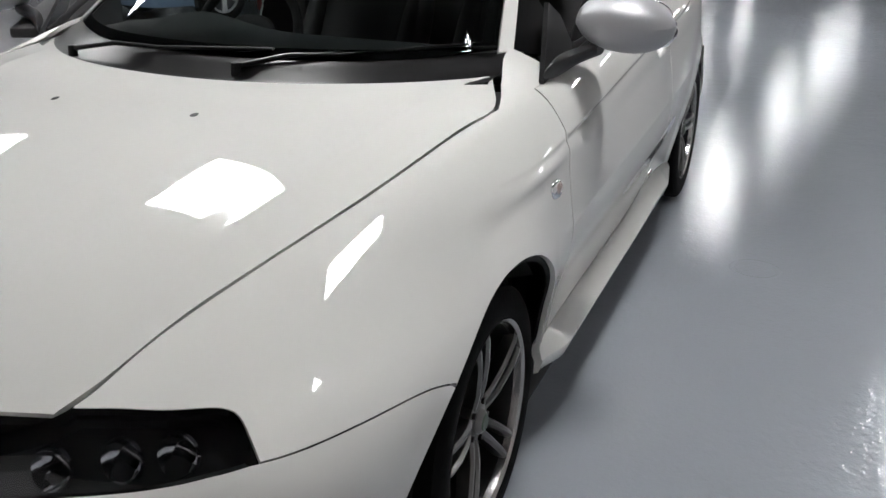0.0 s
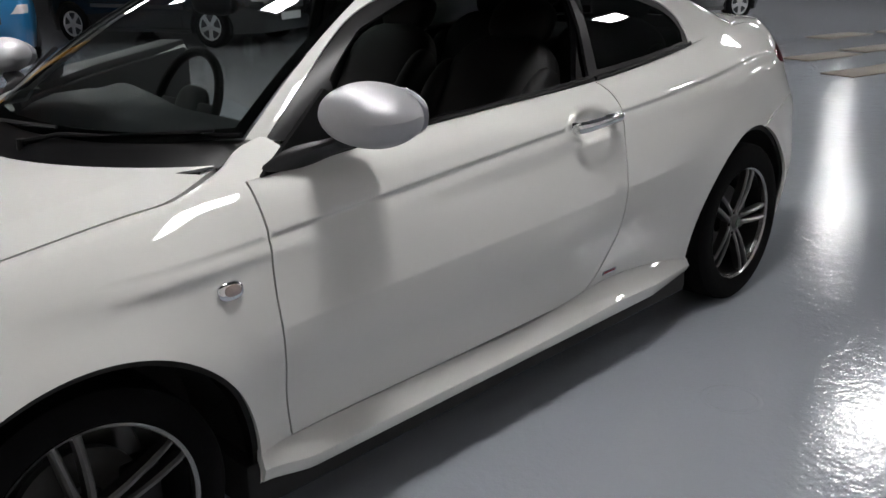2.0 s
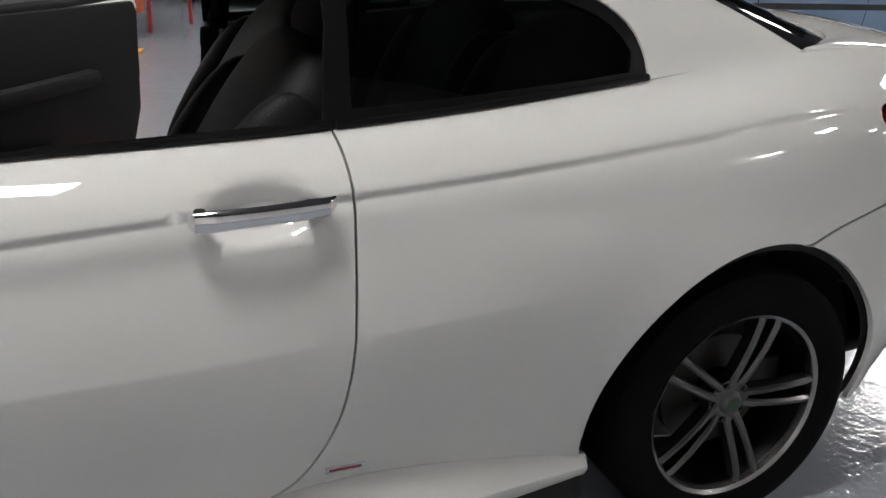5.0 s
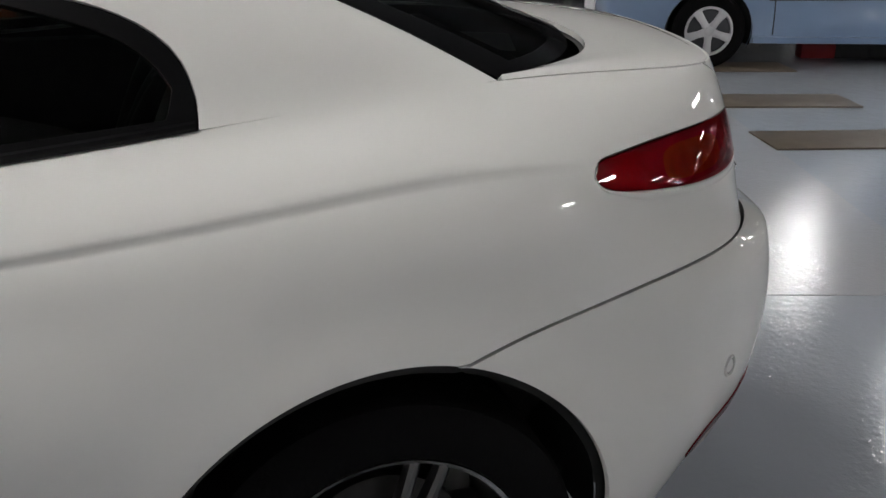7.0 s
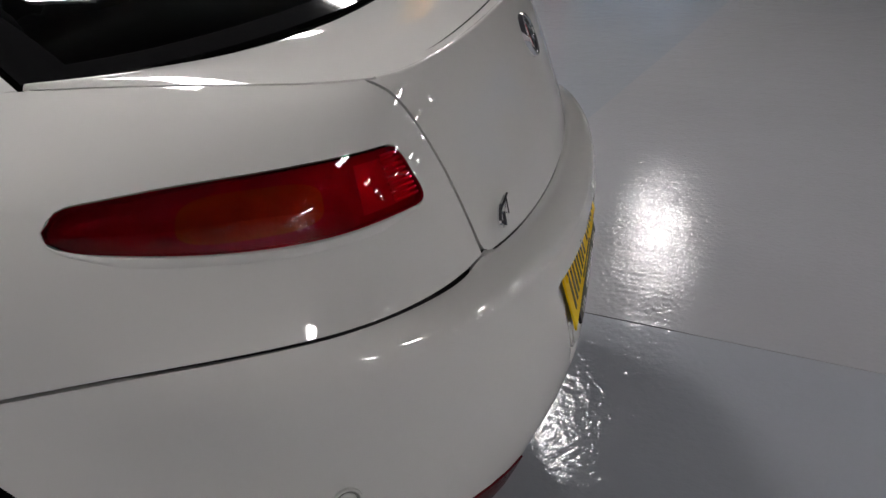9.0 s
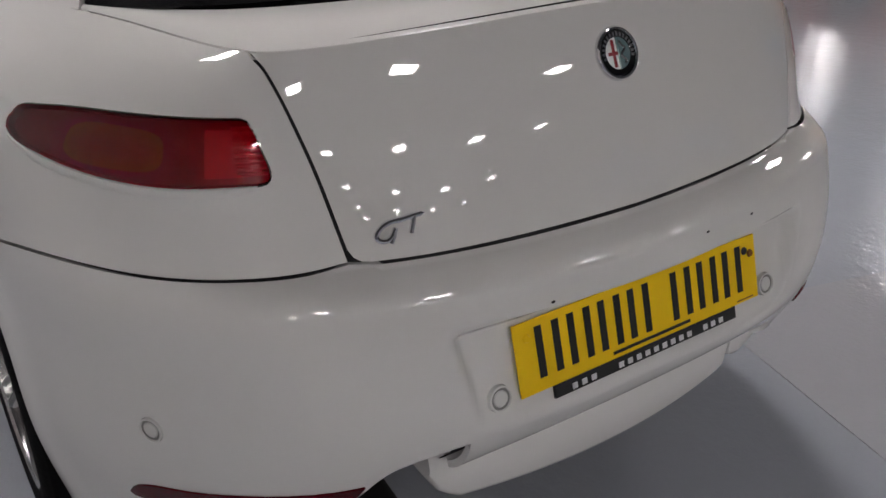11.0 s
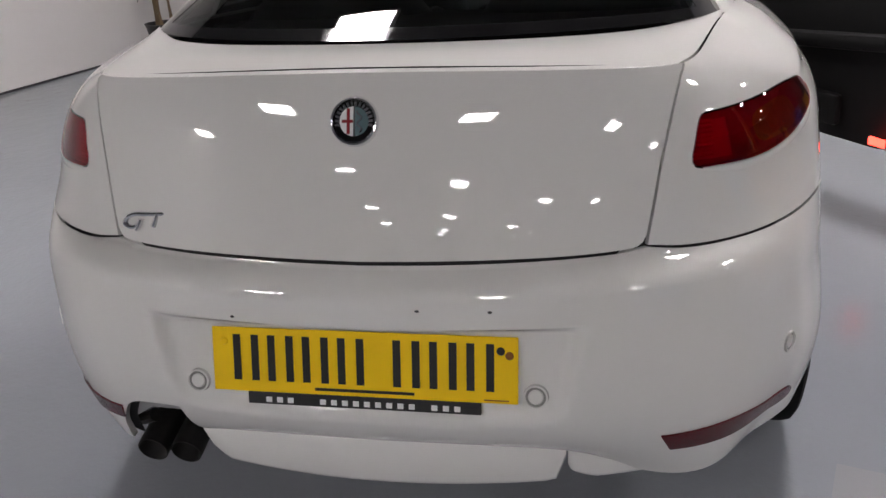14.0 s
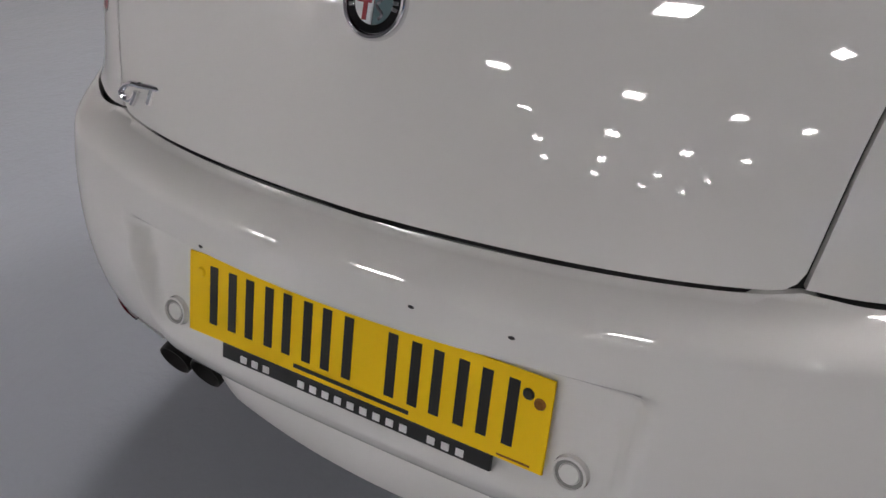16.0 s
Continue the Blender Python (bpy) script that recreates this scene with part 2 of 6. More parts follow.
def inside(pts, poly):
    pts, poly = np.asarray(pts), np.asarray(poly)
    res = np.zeros(len(pts), bool)
    for (x0, y0), (x1, y1) in zip(poly, np.roll(poly, -1, 0)):
        hit = ((y0 > pts[:, 1]) != (y1 > pts[:, 1]))
        if y1 != y0:
            res ^= hit & (pts[:, 0] < (x1 - x0) * (pts[:, 1] - y0) / (y1 - y0) + x0)
    return res


def far_from(pts, poly, d):
    pts, a = np.asarray(pts), np.asarray(poly)
    b = np.roll(a, -1, 0)
    ok = np.ones(len(pts), bool)
    for p, q in zip(a, b):
        w = q - p
        t = np.clip(((pts - p) @ w) / max(w @ w, 1e-12), 0, 1)
        ok &= np.linalg.norm(pts - (p + t[:, None] * w), axis=1) > d
    return ok


def onto(loft, points, lo, hi, axes=(0, 2)):
    """The (s, v) at which the surface shows at places given in a flat view."""
    gs, gv = np.meshgrid(np.linspace(lo, hi, 300), np.linspace(loft.vs[0], loft.vs[-1], 70))
    gs, gv = gs.ravel(), gv.ravel()
    flat = loft.plain(gs, gv)[:, list(axes)]
    out = []
    for q in points:
        i = np.argmin(((flat - q) ** 2).sum(1))
        s, v = gs[i], gv[i]
        for _ in range(4):
            p = loft.plain([s, s + 0.001, s], [v, v, v + 0.001])[:, list(axes)]
            j = np.stack([(p[1] - p[0]) / 0.001, (p[2] - p[0]) / 0.001], 1)
            if abs(np.linalg.det(j)) > 1e-3:
                d = np.clip(np.linalg.solve(j, np.array(q) - p[0]), -0.03, 0.03)
                s, v = s + d[0], v + d[1]
        out.append((float(s), float(v)))
    return out


def shrink(poly, d):
    """The outline moved inwards by d."""
    p = np.array(poly)
    area = np.sum(p[:, 0] * np.roll(p[:, 1], -1) - np.roll(p[:, 0], -1) * p[:, 1])
    e = np.roll(p, -1, 0) - p
    e /= np.maximum(np.linalg.norm(e, axis=1), 1e-9)[:, None]
    n = np.stack([-e[:, 1], e[:, 0]], 1) * (1 if area > 0 else -1)
    m = n + np.roll(n, 1, 0)
    m /= np.maximum(np.linalg.norm(m, axis=1), 0.5)[:, None]
    return [tuple(q) for q in p + m * d]


def panel(name, parent, mat, loft, poly, holes=(), extra=(), step=0.03, edge=0.015, gap=0.002, lift=0.0, depth=0.012, mirrored=False, label="", blend=None):
    """Sheet of the surface inside an outline given in (s, v), with its edges turned in."""
    from_tri = delaunay_2d_cdt
    outer = fine(poly, edge)
    if gap:
        outer = shrink(outer, gap)
    inner = [shrink(fine(h, edge), -gap if gap else 0.0) for h in holes]
    lo, hi = np.min(outer, 0), np.max(outer, 0)
    gs, gv = np.meshgrid(np.arange(lo[0] + step / 2, hi[0], step), np.arange(lo[1] + step / 2, hi[1], step))
    pts = np.stack([gs.ravel(), gv.ravel()], 1)
    if len(extra):
        near = np.array(extra)
        pts = pts[far_from(pts, near, step * 0.35)] if len(near) < 5 else pts[np.array([np.min(np.abs(near - q).sum(1)) > step * 0.4 for q in pts])]
    keep = inside(pts, outer) & far_from(pts, outer, step * 0.4)
    for h in inner:
        keep &= ~inside(pts, h) & far_from(pts, h, step * 0.4)
    verts, edges = list(outer), [(i, (i + 1) % len(outer)) for i in range(len(outer))]
    for h in inner:
        k = len(verts)
        verts += h
        edges += [(k + i, k + (i + 1) % len(h)) for i in range(len(h))]
    verts += [tuple(p) for p in pts[keep]]
    if len(extra):
        ok = inside(near, outer) & far_from(near, outer, 0.004)
        for h in inner:
            ok &= ~inside(near, h) & far_from(near, h, 0.004)
        verts += [tuple(p) for p in near[ok]]
    v2, _, tris, *_ = from_tri([Vector(v) for v in verts], edges, [], 0, 1e-7)
    v2 = np.array([tuple(v) for v in v2])
    mid = np.array([v2[list(t)].mean(0) for t in tris])
    ok = inside(mid, outer)
    for h in inner:
        ok &= ~inside(mid, h)
    tris = [tuple(t) for t, k in zip(tris, ok) if k and len(t) == 3]
    p, n = loft.pos(v2[:, 0], v2[:, 1]), loft.normal(v2[:, 0], v2[:, 1])
    p = p + n * lift
    if blend:
        n = blend(v2, n)
    count = {}
    for t in tris:
        for a, b in ((t[0], t[1]), (t[1], t[2]), (t[2], t[0])):
            count[(min(a, b), max(a, b))] = count.get((min(a, b), max(a, b)), 0) + 1
    rim = [(a, b) for t in tris for a, b in ((t[0], t[1]), (t[1], t[2]), (t[2], t[0])) if count[(min(a, b), max(a, b))] == 1]
    ids = sorted({i for e in rim for i in e})
    k = len(p)
    top = {i: k + j for j, i in enumerate(ids)}
    low = {i: k + len(ids) + j for j, i in enumerate(ids)}
    allp = np.concatenate([p, p[ids], p[ids] - n[ids] * depth]) if depth else p
    faces = list(tris)
    if depth:
        faces += [(top[b], top[a], low[a], low[b]) for a, b in rim]
    normals = [tuple(q) for q in n] + [(0, 0, 0)] * (len(allp) - k)
    t_ = np.array(tris)
    turn = np.sum(np.cross(p[t_[:, 1]] - p[t_[:, 0]], p[t_[:, 2]] - p[t_[:, 0]]) * n[t_[:, 0]]) < 0
    if mirrored:
        allp = allp * np.array([1, -1, 1])
        normals = [(q[0], -q[1], q[2]) for q in normals]
    if turn != mirrored:
        faces = [tuple(reversed(f)) for f in faces]
    me = bpy.data.meshes.new(name)
    me.from_pydata([tuple(q) for q in allp], [], faces)
    me.shade_smooth()
    me.normals_split_custom_set_from_vertices(normals)
    me.materials.append(mat)
    me.update()
    ob = new(name, me)
    ob.parent = parent
    if label:
        ob["label"] = label
    return ob


# ---- the setting: hall floor, ceiling, walls ----
def floor_material(name, colour, rough, scratch):
    m = material(name, colour, rough, 0, 0.10, 0.9, 0, 80, Specular_IOR_Level=0.32)
    nt = m.node_tree
    p = nt.nodes["Principled BSDF"]
    co = nt.nodes["Texture Coordinate"]
    peel = nt.nodes.new("ShaderNodeTexNoise")
    peel.inputs["Scale"].default_value, peel.inputs["Detail"].default_value = 55, 2
    wave = nt.nodes.new("ShaderNodeTexNoise")
    wave.inputs["Scale"].default_value, wave.inputs["Detail"].default_value = 11, 2
    for n in (peel, wave):
        nt.links.new(co.outputs["Object"], n.inputs["Vector"])
    add = nt.nodes.new("ShaderNodeMath")
    add.operation = "MULTIPLY_ADD"
    add.inputs[1].default_value = 1.4
    nt.links.new(wave.outputs["Fac"], add.inputs[0])
    nt.links.new(peel.outputs["Fac"], add.inputs[2])
    b = nt.nodes.new("ShaderNodeBump")
    b.inputs["Strength"].default_value, b.inputs["Distance"].default_value = scratch, 0.004
    nt.links.new(add.outputs[0], b.inputs["Height"])
    nt.links.new(b.outputs["Normal"], p.inputs["Normal"])
    wear = nt.nodes.new("ShaderNodeTexNoise")
    wear.inputs["Scale"].default_value, wear.inputs["Detail"].default_value = 2.2, 8
    nt.links.new(co.outputs["Object"], wear.inputs["Vector"])
    r = nt.nodes.new("ShaderNodeMapRange")
    r.inputs["From Min"].default_value, r.inputs["From Max"].default_value = 0.35, 0.7
    r.inputs["To Min"].default_value, r.inputs["To Max"].default_value = rough * 0.85, rough * 1.2
    nt.links.new(wear.outputs["Fac"], r.inputs["Value"])
    nt.links.new(r.outputs["Result"], p.inputs["Roughness"])
    return m


FLOOR = floor_material("grey painted floor", (0.335, 0.357, 0.392), 0.032, 0.33)
FLOOR_PALE = floor_material("pale painted floor", (0.362, 0.368, 0.388), 0.035, 0.33)
WALL = material("white wall paint", (0.85, 0.825, 0.81), 0.6, 0, 0.04, 1.5, 0.08, 90)
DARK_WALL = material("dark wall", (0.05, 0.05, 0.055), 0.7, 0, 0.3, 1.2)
CEILING = material("dark ceiling", (0.09, 0.09, 0.095), 0.8, 0, 0.2, 1.0)
LIGHT = emitter("lamp panel", (1.0, 0.98, 0.95), LAMP_POWER)


def slab(name, u0, u1, w0, w1, z0, z1, mat, label, category, kind="structure"):
    ob = part(name, boxed((u1 - u0, w1 - w0, z1 - z0), bevel=0.0), mat, smooth=False)
    ob.matrix_world = hall((u0 + u1) / 2, (w0 + w1) / 2, (z0 + z1) / 2)
    return tagged(ob, label, category, kind=kind)


slab("floor", -2.4, 44, -4.6, 20, -0.2, 0, FLOOR, "glossy grey painted workshop floor with an orange-peel surface", "floor")
slab("ceiling", -2.4, 44, -4.6, 20, CEIL, CEIL + 0.2, CEILING, "dark ceiling with rows of square lamp panels", "ceiling")
slab("wall_side", -2.4, 44, -4.6, -4.1, 0, CEIL, WALL, "plain white painted wall along the parking bay", "wall")
slab("wall_end", -2.4, -2.2, -4.1, 2.80, 0, CEIL, WALL, "plain white painted end wall", "wall")
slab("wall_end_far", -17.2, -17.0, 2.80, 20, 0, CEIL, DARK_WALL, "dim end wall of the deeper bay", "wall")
slab("wall_return", -17.0, -2.2, 2.60, 2.80, 0, CEIL, WALL, "short white return wall", "wall")
slab("floor_bay", -17.0, -2.4, 2.60, 20, -0.2, 0, FLOOR, "grey painted floor of the deeper bay", "floor")
slab("ceiling_bay", -17.0, -2.4, 2.60, 20, CEIL, CEIL + 0.2, CEILING, "dark ceiling of the deeper bay", "ceiling")
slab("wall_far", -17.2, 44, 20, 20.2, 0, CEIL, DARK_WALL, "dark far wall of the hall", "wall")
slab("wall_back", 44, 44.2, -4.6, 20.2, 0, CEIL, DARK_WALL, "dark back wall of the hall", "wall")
# pale painted lane with a clean edge beside the parking bay
slab("painted_lane", 2.5, 4.72, 1.68, 19.9, 0.0, 0.002, FLOOR_PALE, "pale grey painted lane with a straight edge", "floor marking")


slab("baseboard_side", -2.19, 44, -4.1, -4.092, 0, 0.016, DARK_WALL, "thin dark joint along the foot of the white wall", "baseboard")
slab("baseboard_end", -2.2, -2.192, -4.09, 2.80, 0, 0.016, DARK_WALL, "thin dark joint along the foot of the end wall", "baseboard")


def lamp_panel():
    root = thing("ceiling_light", "square white lamp panel set under the dark ceiling", "ceiling light", "ceiling lamp panels")
    fr = bmesh.new()
    for dx, dy, sx, sy in ((0, 0.31, 0.64, 0.02), (0, -0.31, 0.64, 0.02), (0.31, 0, 0.02, 0.6), (-0.31, 0, 0.02, 0.6)):
        box(fr, (sx, sy, 0.05), (dx, dy, 0))
    part("frame", fr, WHITE_INK, root, smooth=False)
    part("diffuser", boxed((0.6, 0.6, 0.02), (0, 0, -0.008), bevel=0), LIGHT, root, "glowing white diffuser", smooth=False)
    return root


def lamp_at(u, j):
    """Place of a panel: the rows lean a little against the walls, and some panels sit off them."""
    return hall(u, 0.17 * u - 2.1 + 3.97 * j + LAMP_OFF.get((u, j), 0), CEIL - 0.03, 4)


LAMP_OFF = {(1.2, 0): 0.95, (1.2, 1): -0.3, (1.2, 2): -0.3, (8.3, 1): -0.4}
LAMP_COLUMNS = [1.2, 8.3, 14.7, 21.2, 27.7, 34.2]
first_lamp = lamp_panel()
first_lamp.matrix_world = lamp_at(LAMP_COLUMNS[0], 0)
for u in LAMP_COLUMNS:
    for j in range(4):
        if u > LAMP_COLUMNS[0] or j:
            copy_thing(first_lamp, lamp_at(u, j))
# one more panel close to the white wall
copy_thing(first_lamp, hall(11.4, -3.75, CEIL - 0.03))
# panels of the deeper bay
for u, w in ((-4.5, 10.2), (-5.2, 6.4), (-10.8, 9.3), (-11.4, 14.0), (-13.5, 18.5)):
    copy_thing(first_lamp, hall(u, w, CEIL - 0.03, 4))

# ---- the white coupe: front axle at x = 0, rear axle at x = 2.6, its left side towards -y ----
coupe = thing("coupe", "white two-door coupe with silver mirrors, tinted glass and alloy wheels", "car")
END, START = 4.05, -1.25
SILL = [(-1.25, -0.93, 0, 0.20), (-0.85, -0.87, -0.45, 0.20), (-0.55, -0.62, -0.72, 0.20), (-0.2, -0.2, -0.80, 0.19), (0.4, 0.4, -0.80, 0.19), (1.7, 1.7, -0.80, 0.19),
        (2.3, 2.3, -0.79, 0.20), (2.7, 2.7, -0.800, 0.22), (3.0, 2.98, -0.790, 0.258), (3.3, 3.230, -0.650, 0.312), (3.48, 3.318, -0.534, 0.330), (3.6, 3.341, -0.426, 0.375), (3.75, 3.358, -0.306, 0.418), (4.05, 3.376, 0, 0.430)]
LOWER = [(-1.25, -0.98, 0, 0.42), (-0.85, -0.92, -0.45, 0.42), (-0.55, -0.67, -0.765, 0.42), (-0.2, -0.2, -0.850, 0.42), (0.4, 0.4, -0.840, 0.42), (1.0, 1.0, -0.838, 0.42),
         (1.7, 1.7, -0.838, 0.42), (2.3, 2.3, -0.840, 0.42), (2.7, 2.7, -0.840, 0.43), (3.0, 3.000, -0.819, 0.46), (3.3, 3.268, -0.692, 0.485), (3.6, 3.421, -0.440, 0.500), (4.05, 3.466, 0, 0.51)]
WIDEST = [(-1.25, -0.945, 0, 0.52), (-0.85, -0.86, -0.48, 0.535), (-0.55, -0.665, -0.760, 0.545), (-0.2, -0.2, -0.86, 0.58), (0.4, 0.4, -0.868, 0.575), (1.0, 1.0, -0.872, 0.588), (1.7, 1.7, -0.874, 0.610), (2.3, 2.3, -0.870, 0.655), (2.7, 2.7, -0.846, 0.62), (3.0, 3.0, -0.801, 0.63), (3.3, 3.268, -0.690, 0.64), (3.6, 3.422, -0.446, 0.645), (4.05, 3.468, 0, 0.645)]
SHOULDER = [(-1.25, -0.915, 0, 0.555), (-0.85, -0.82, -0.48, 0.575), (-0.55, -0.64, -0.728, 0.594), (-0.2, -0.2, -0.830, 0.637), (0.4, 0.4, -0.858, 0.69), (1.0, 1.0, -0.862, 0.71), (1.7, 1.7, -0.862, 0.74), (2.3, 2.3, -0.862, 0.76), (2.7, 2.7, -0.835, 0.74), (3.0, 2.99, -0.794, 0.725), (3.3, 3.255, -0.687, 0.72), (3.6, 3.403, -0.450, 0.710), (4.05, 3.463, 0, 0.700)]
SEAM_LINE = [(-1.25, -0.9, 0, 0.57), (-0.85, -0.8, -0.475, 0.59), (-0.55, -0.6, -0.682, 0.625), (-0.2, -0.2, -0.790, 0.682), (0.4, 0.4, -0.855, 0.74), (1.0, 1.0, -0.853, 0.765), (1.7, 1.7, -0.853, 0.8), (2.3, 2.3, -0.852, 0.82), (2.7, 2.7, -0.828, 0.83), (3.0, 2.985, -0.777, 0.82), (3.3, 3.235, -0.663, 0.79), (3.6, 3.389, -0.455, 0.767), (4.05, 3.458, 0, 0.748)]
CREASE = [(-1.25, -0.89, 0, 0.58), (-0.85, -0.785, -0.465, 0.603), (-0.55, -0.575, -0.629, 0.656), (-0.2, -0.2, -0.728, 0.742), (0.2, 0.2, -0.836, 0.771), (0.4, 0.4, -0.848, 0.786), (0.8, 0.8, -0.847, 0.813), (1.47, 1.47, -0.845, 0.857), (1.74, 1.74, -0.843, 0.869), (2.12, 2.12, -0.838, 0.893), (2.47, 2.47, -0.814, 0.921), (2.7, 2.7, -0.788, 0.938), (3.0, 2.973, -0.742, 0.925), (3.3, 3.219, -0.638, 0.9), (3.6, 3.357, -0.455, 0.89), (4.05, 3.4240, 0, 0.89)]
UPPER = [(-1.25, -0.875, 0, 0.59), (-0.85, -0.765, -0.455, 0.615), (-0.55, -0.55, -0.575, 0.682), (-0.2, -0.2, -0.674, 0.775), (0.2, 0.2, -0.762, 0.842), (0.47, 0.47, -0.813, 0.857), (1.0, 1.0, -0.814, 0.892), (1.7, 1.7, -0.8, 0.922), (2.36, 2.36, -0.757, 0.972), (2.7, 2.7, -0.705, 0.997), (3.0, 2.985, -0.66, 0.998), (3.3, 3.203, -0.596, 0.985), (3.6, 3.3265, -0.455, 0.98), (4.05, 3.394, 0, 0.98)]
EDGE = [(-1.25, -0.86, 0, 0.6), (-0.85, -0.74, -0.445, 0.628), (-0.65, -0.62, -0.488, 0.672), (-0.45, -0.45, -0.545, 0.727), (-0.27, -0.28, -0.6, 0.77), (-0.05, -0.06, -0.655, 0.816), (0.14, 0.14, -0.694, 0.8545), (0.26, 0.262, -0.727, 0.8765), (0.47, 0.47, -0.76, 0.899), (1.0, 1.0, -0.757, 0.936), (1.72, 1.72, -0.735, 0.957), (2.36, 2.36, -0.692, 1.007), (2.83, 2.83, -0.609, 1.039), (3.0, 2.99, -0.575, 1.038), (3.3, 3.2, -0.53, 1.032), (3.6, 3.308, -0.44, 1.035), (4.05, 3.363, 0, 1.047)]
crease_z = Spline([p[0] for p in CREASE], [p[3] for p in CREASE])
belt_line = Spline([0.2, 0.45, 0.95, 1.45, 1.96, 2.4], [0.575, 0.588, 0.610, 0.624, 0.650, 0.675])
bumper_seam = Spline([2.7, 2.88, 3.03, 3.2, 3.35, 3.55, 3.65, 3.8, 4.05, 4.3, 4.45, 4.55, 4.75, 4.9, 5.4], [0.6785, 0.721, 0.745, 0.757, 0.757, 0.763, 0.7635, 0.7605, 0.757, 0.7605, 0.7635, 0.763, 0.757, 0.757, 0.6785])
ARCHES = ((-0.015, 0.255, 0.378), (2.598, 0.318, 0.377))


def body_shape(s, v, p):
    """Crease under the shoulder, lips round the arches, plate recess and handle cup."""
    d = p[:, 2] - crease_z(s)
    fade = np.clip((s - 0.0) / 0.5, 0, 1) * np.clip((3.0 - s) / 0.35, 0, 1)
    out = -0.0080 * fade * np.where(d > 0, np.exp(-(d / 0.006) ** 2), np.exp(-(np.abs(d) / 0.045) ** 1.3))
    for cx, cz, r in ARCHES:
        q = np.hypot(p[:, 0] - cx, p[:, 2] - cz) - r
        out += np.where((s < 3.1) & (np.abs(p[:, 1]) > 0.6), 0.008 * np.exp(-(q / 0.052) ** 2), 0)
    # soft edge along the doors at the car's widest line
    k = p[:, 2] - belt_line(np.clip(s, 0.2, 2.4))
    out += 0.0058 * np.clip((s - 0.31) / 0.12, 0, 1) * np.clip((2.25 - s) / 0.35, 0, 1) * np.exp(-(np.sqrt(k * k + 0.0016 ** 2) - 0.0016) / 0.055)
    # the tailgate rounds over towards its lower edge
    out += 0.0013 * np.clip((np.minimum(s, 2 * END - s) - 3.55) / 0.2, 0, 1) * np.exp(-((p[:, 2] - 0.806) / 0.036) ** 2)
    e = np.sqrt(((s - 1.585) / 0.098) ** 2 + ((p[:, 2] - 0.856) / 0.046) ** 2)
    c = np.clip((1.1 - e) * 1.8, 0, 1)
    out -= np.where(p[:, 1] < 0, 0.028 * (3 * c ** 2 - 2 * c ** 3), 0)
    return out


PLATE_X, PLATE_Z = 3.4935, 0.5935


def bumper_shape(s, v, p):
    """The bumper stands out as a shelf under the tailgate."""
    a = np.clip((np.minimum(s, 2 * END - s) - 3.24) / 0.34, 0, 1)
    h = np.clip((bumper_seam(np.clip(s, 2.7, 5.4)) - p[:, 2]) / 0.052, 0, 1)
    lid = np.clip((np.minimum(s, 2 * END - s) - 3.57) / 0.05, 0, 1)
    shelf = 0.050 * (1 - (1 - h) ** 2.1) - 0.008 * lid * np.clip(h / 0.04, 0, 1) * (1 - h) ** 3
    out = body_shape(s, v, p) + a * a * (3 - 2 * a) * shelf
    # bed for the number plate, with slanting sides
    side = np.clip((0.325 + 0.25 * (p[:, 2] - 0.50) - np.abs(p[:, 1])) / 0.026, 0, 1)
    w = side * side * (3 - 2 * side) * np.clip((p[:, 2] - 0.508) / 0.022, 0, 1) * np.clip((0.664 - p[:, 2]) / 0.014, 0, 1)
    bed = PLATE_X - 0.010 - 0.2493 * (p[:, 2] - PLATE_Z)
    return out - np.where(s > 3.4, w * np.clip(p[:, 0] + 0.98 * out - bed, 0, 0.08), 0)


BODY_LINES, BODY_V = [SILL, LOWER, WIDEST, SHOULDER, SEAM_LINE, CREASE, UPPER, EDGE], [0, 0.23, 0.42, 0.51, 0.58, 0.68, 0.76, 0.85]
tub = Loft(BODY_LINES, BODY_V, START, END, body_shape)
rear_tub = Loft(BODY_LINES, BODY_V, START, END, bumper_shape)
TOP = 0.85


def sz(points):
    """Places on the body's side given by s and height."""
    return [(s, TOP if z is None else 0.0 if z == 0 else tub.at_z(s, z)) for s, z in points]


def row(s0, s1, v=TOP, n=40):
    return [(s0 + (s1 - s0) * i / n, v) for i in range(n + 1)]


def crease_points(s0, s1):
    return [(s, tub.at_z(s, float(crease_z(s)[0]) + d)) for s in np.arange(s0, s1, 0.012) for d in (-0.06, -0.035, -0.02, -0.010, -0.004, 0.001, 0.006, 0.012, 0.02)]


def belt_points(s0, s1):
    return [(s, tub.at_z(s, float(belt_line(s)[0]) + d)) for s in np.arange(s0, s1, 0.022) for d in (-0.045, -0.024, -0.012, -0.005, 0.0, 0.005, 0.012, 0.024, 0.045)]


def mirror_s(poly):
    return [(2 * END - s, v) for s, v in reversed(poly)]


DOOR_FRONT = [(0.462, 0.287), (0.428, 0.489), (0.419, 0.622), (0.421, 0.78), (0.426, 0.86)]
DOOR_REAR = [(1.475, 0.298), (1.56, 0.305), (1.625, 0.335), (1.675, 0.40), (1.712, 0.52), (1.730, 0.70), (1.735, 0.86)]
door_front = sz(smooth(DOOR_FRONT)) + [(0.432, TOP)]
door_rear = sz(smooth(DOOR_REAR)) + [(1.727, TOP)]
door_outline = door_rear + row(1.727, 0.432)[1:-1] + door_front[::-1]
cup_points = [(1.585 + 0.1 * r * math.cos(a), tub.at_z(1.585, 0.856) + 0.055 * r * math.sin(a)) for r in (0.2, 0.4, 0.5, 0.6, 0.7, 0.8, 0.9, 1.0, 1.1) for a in np.arange(0, 6.28, 0.22)]
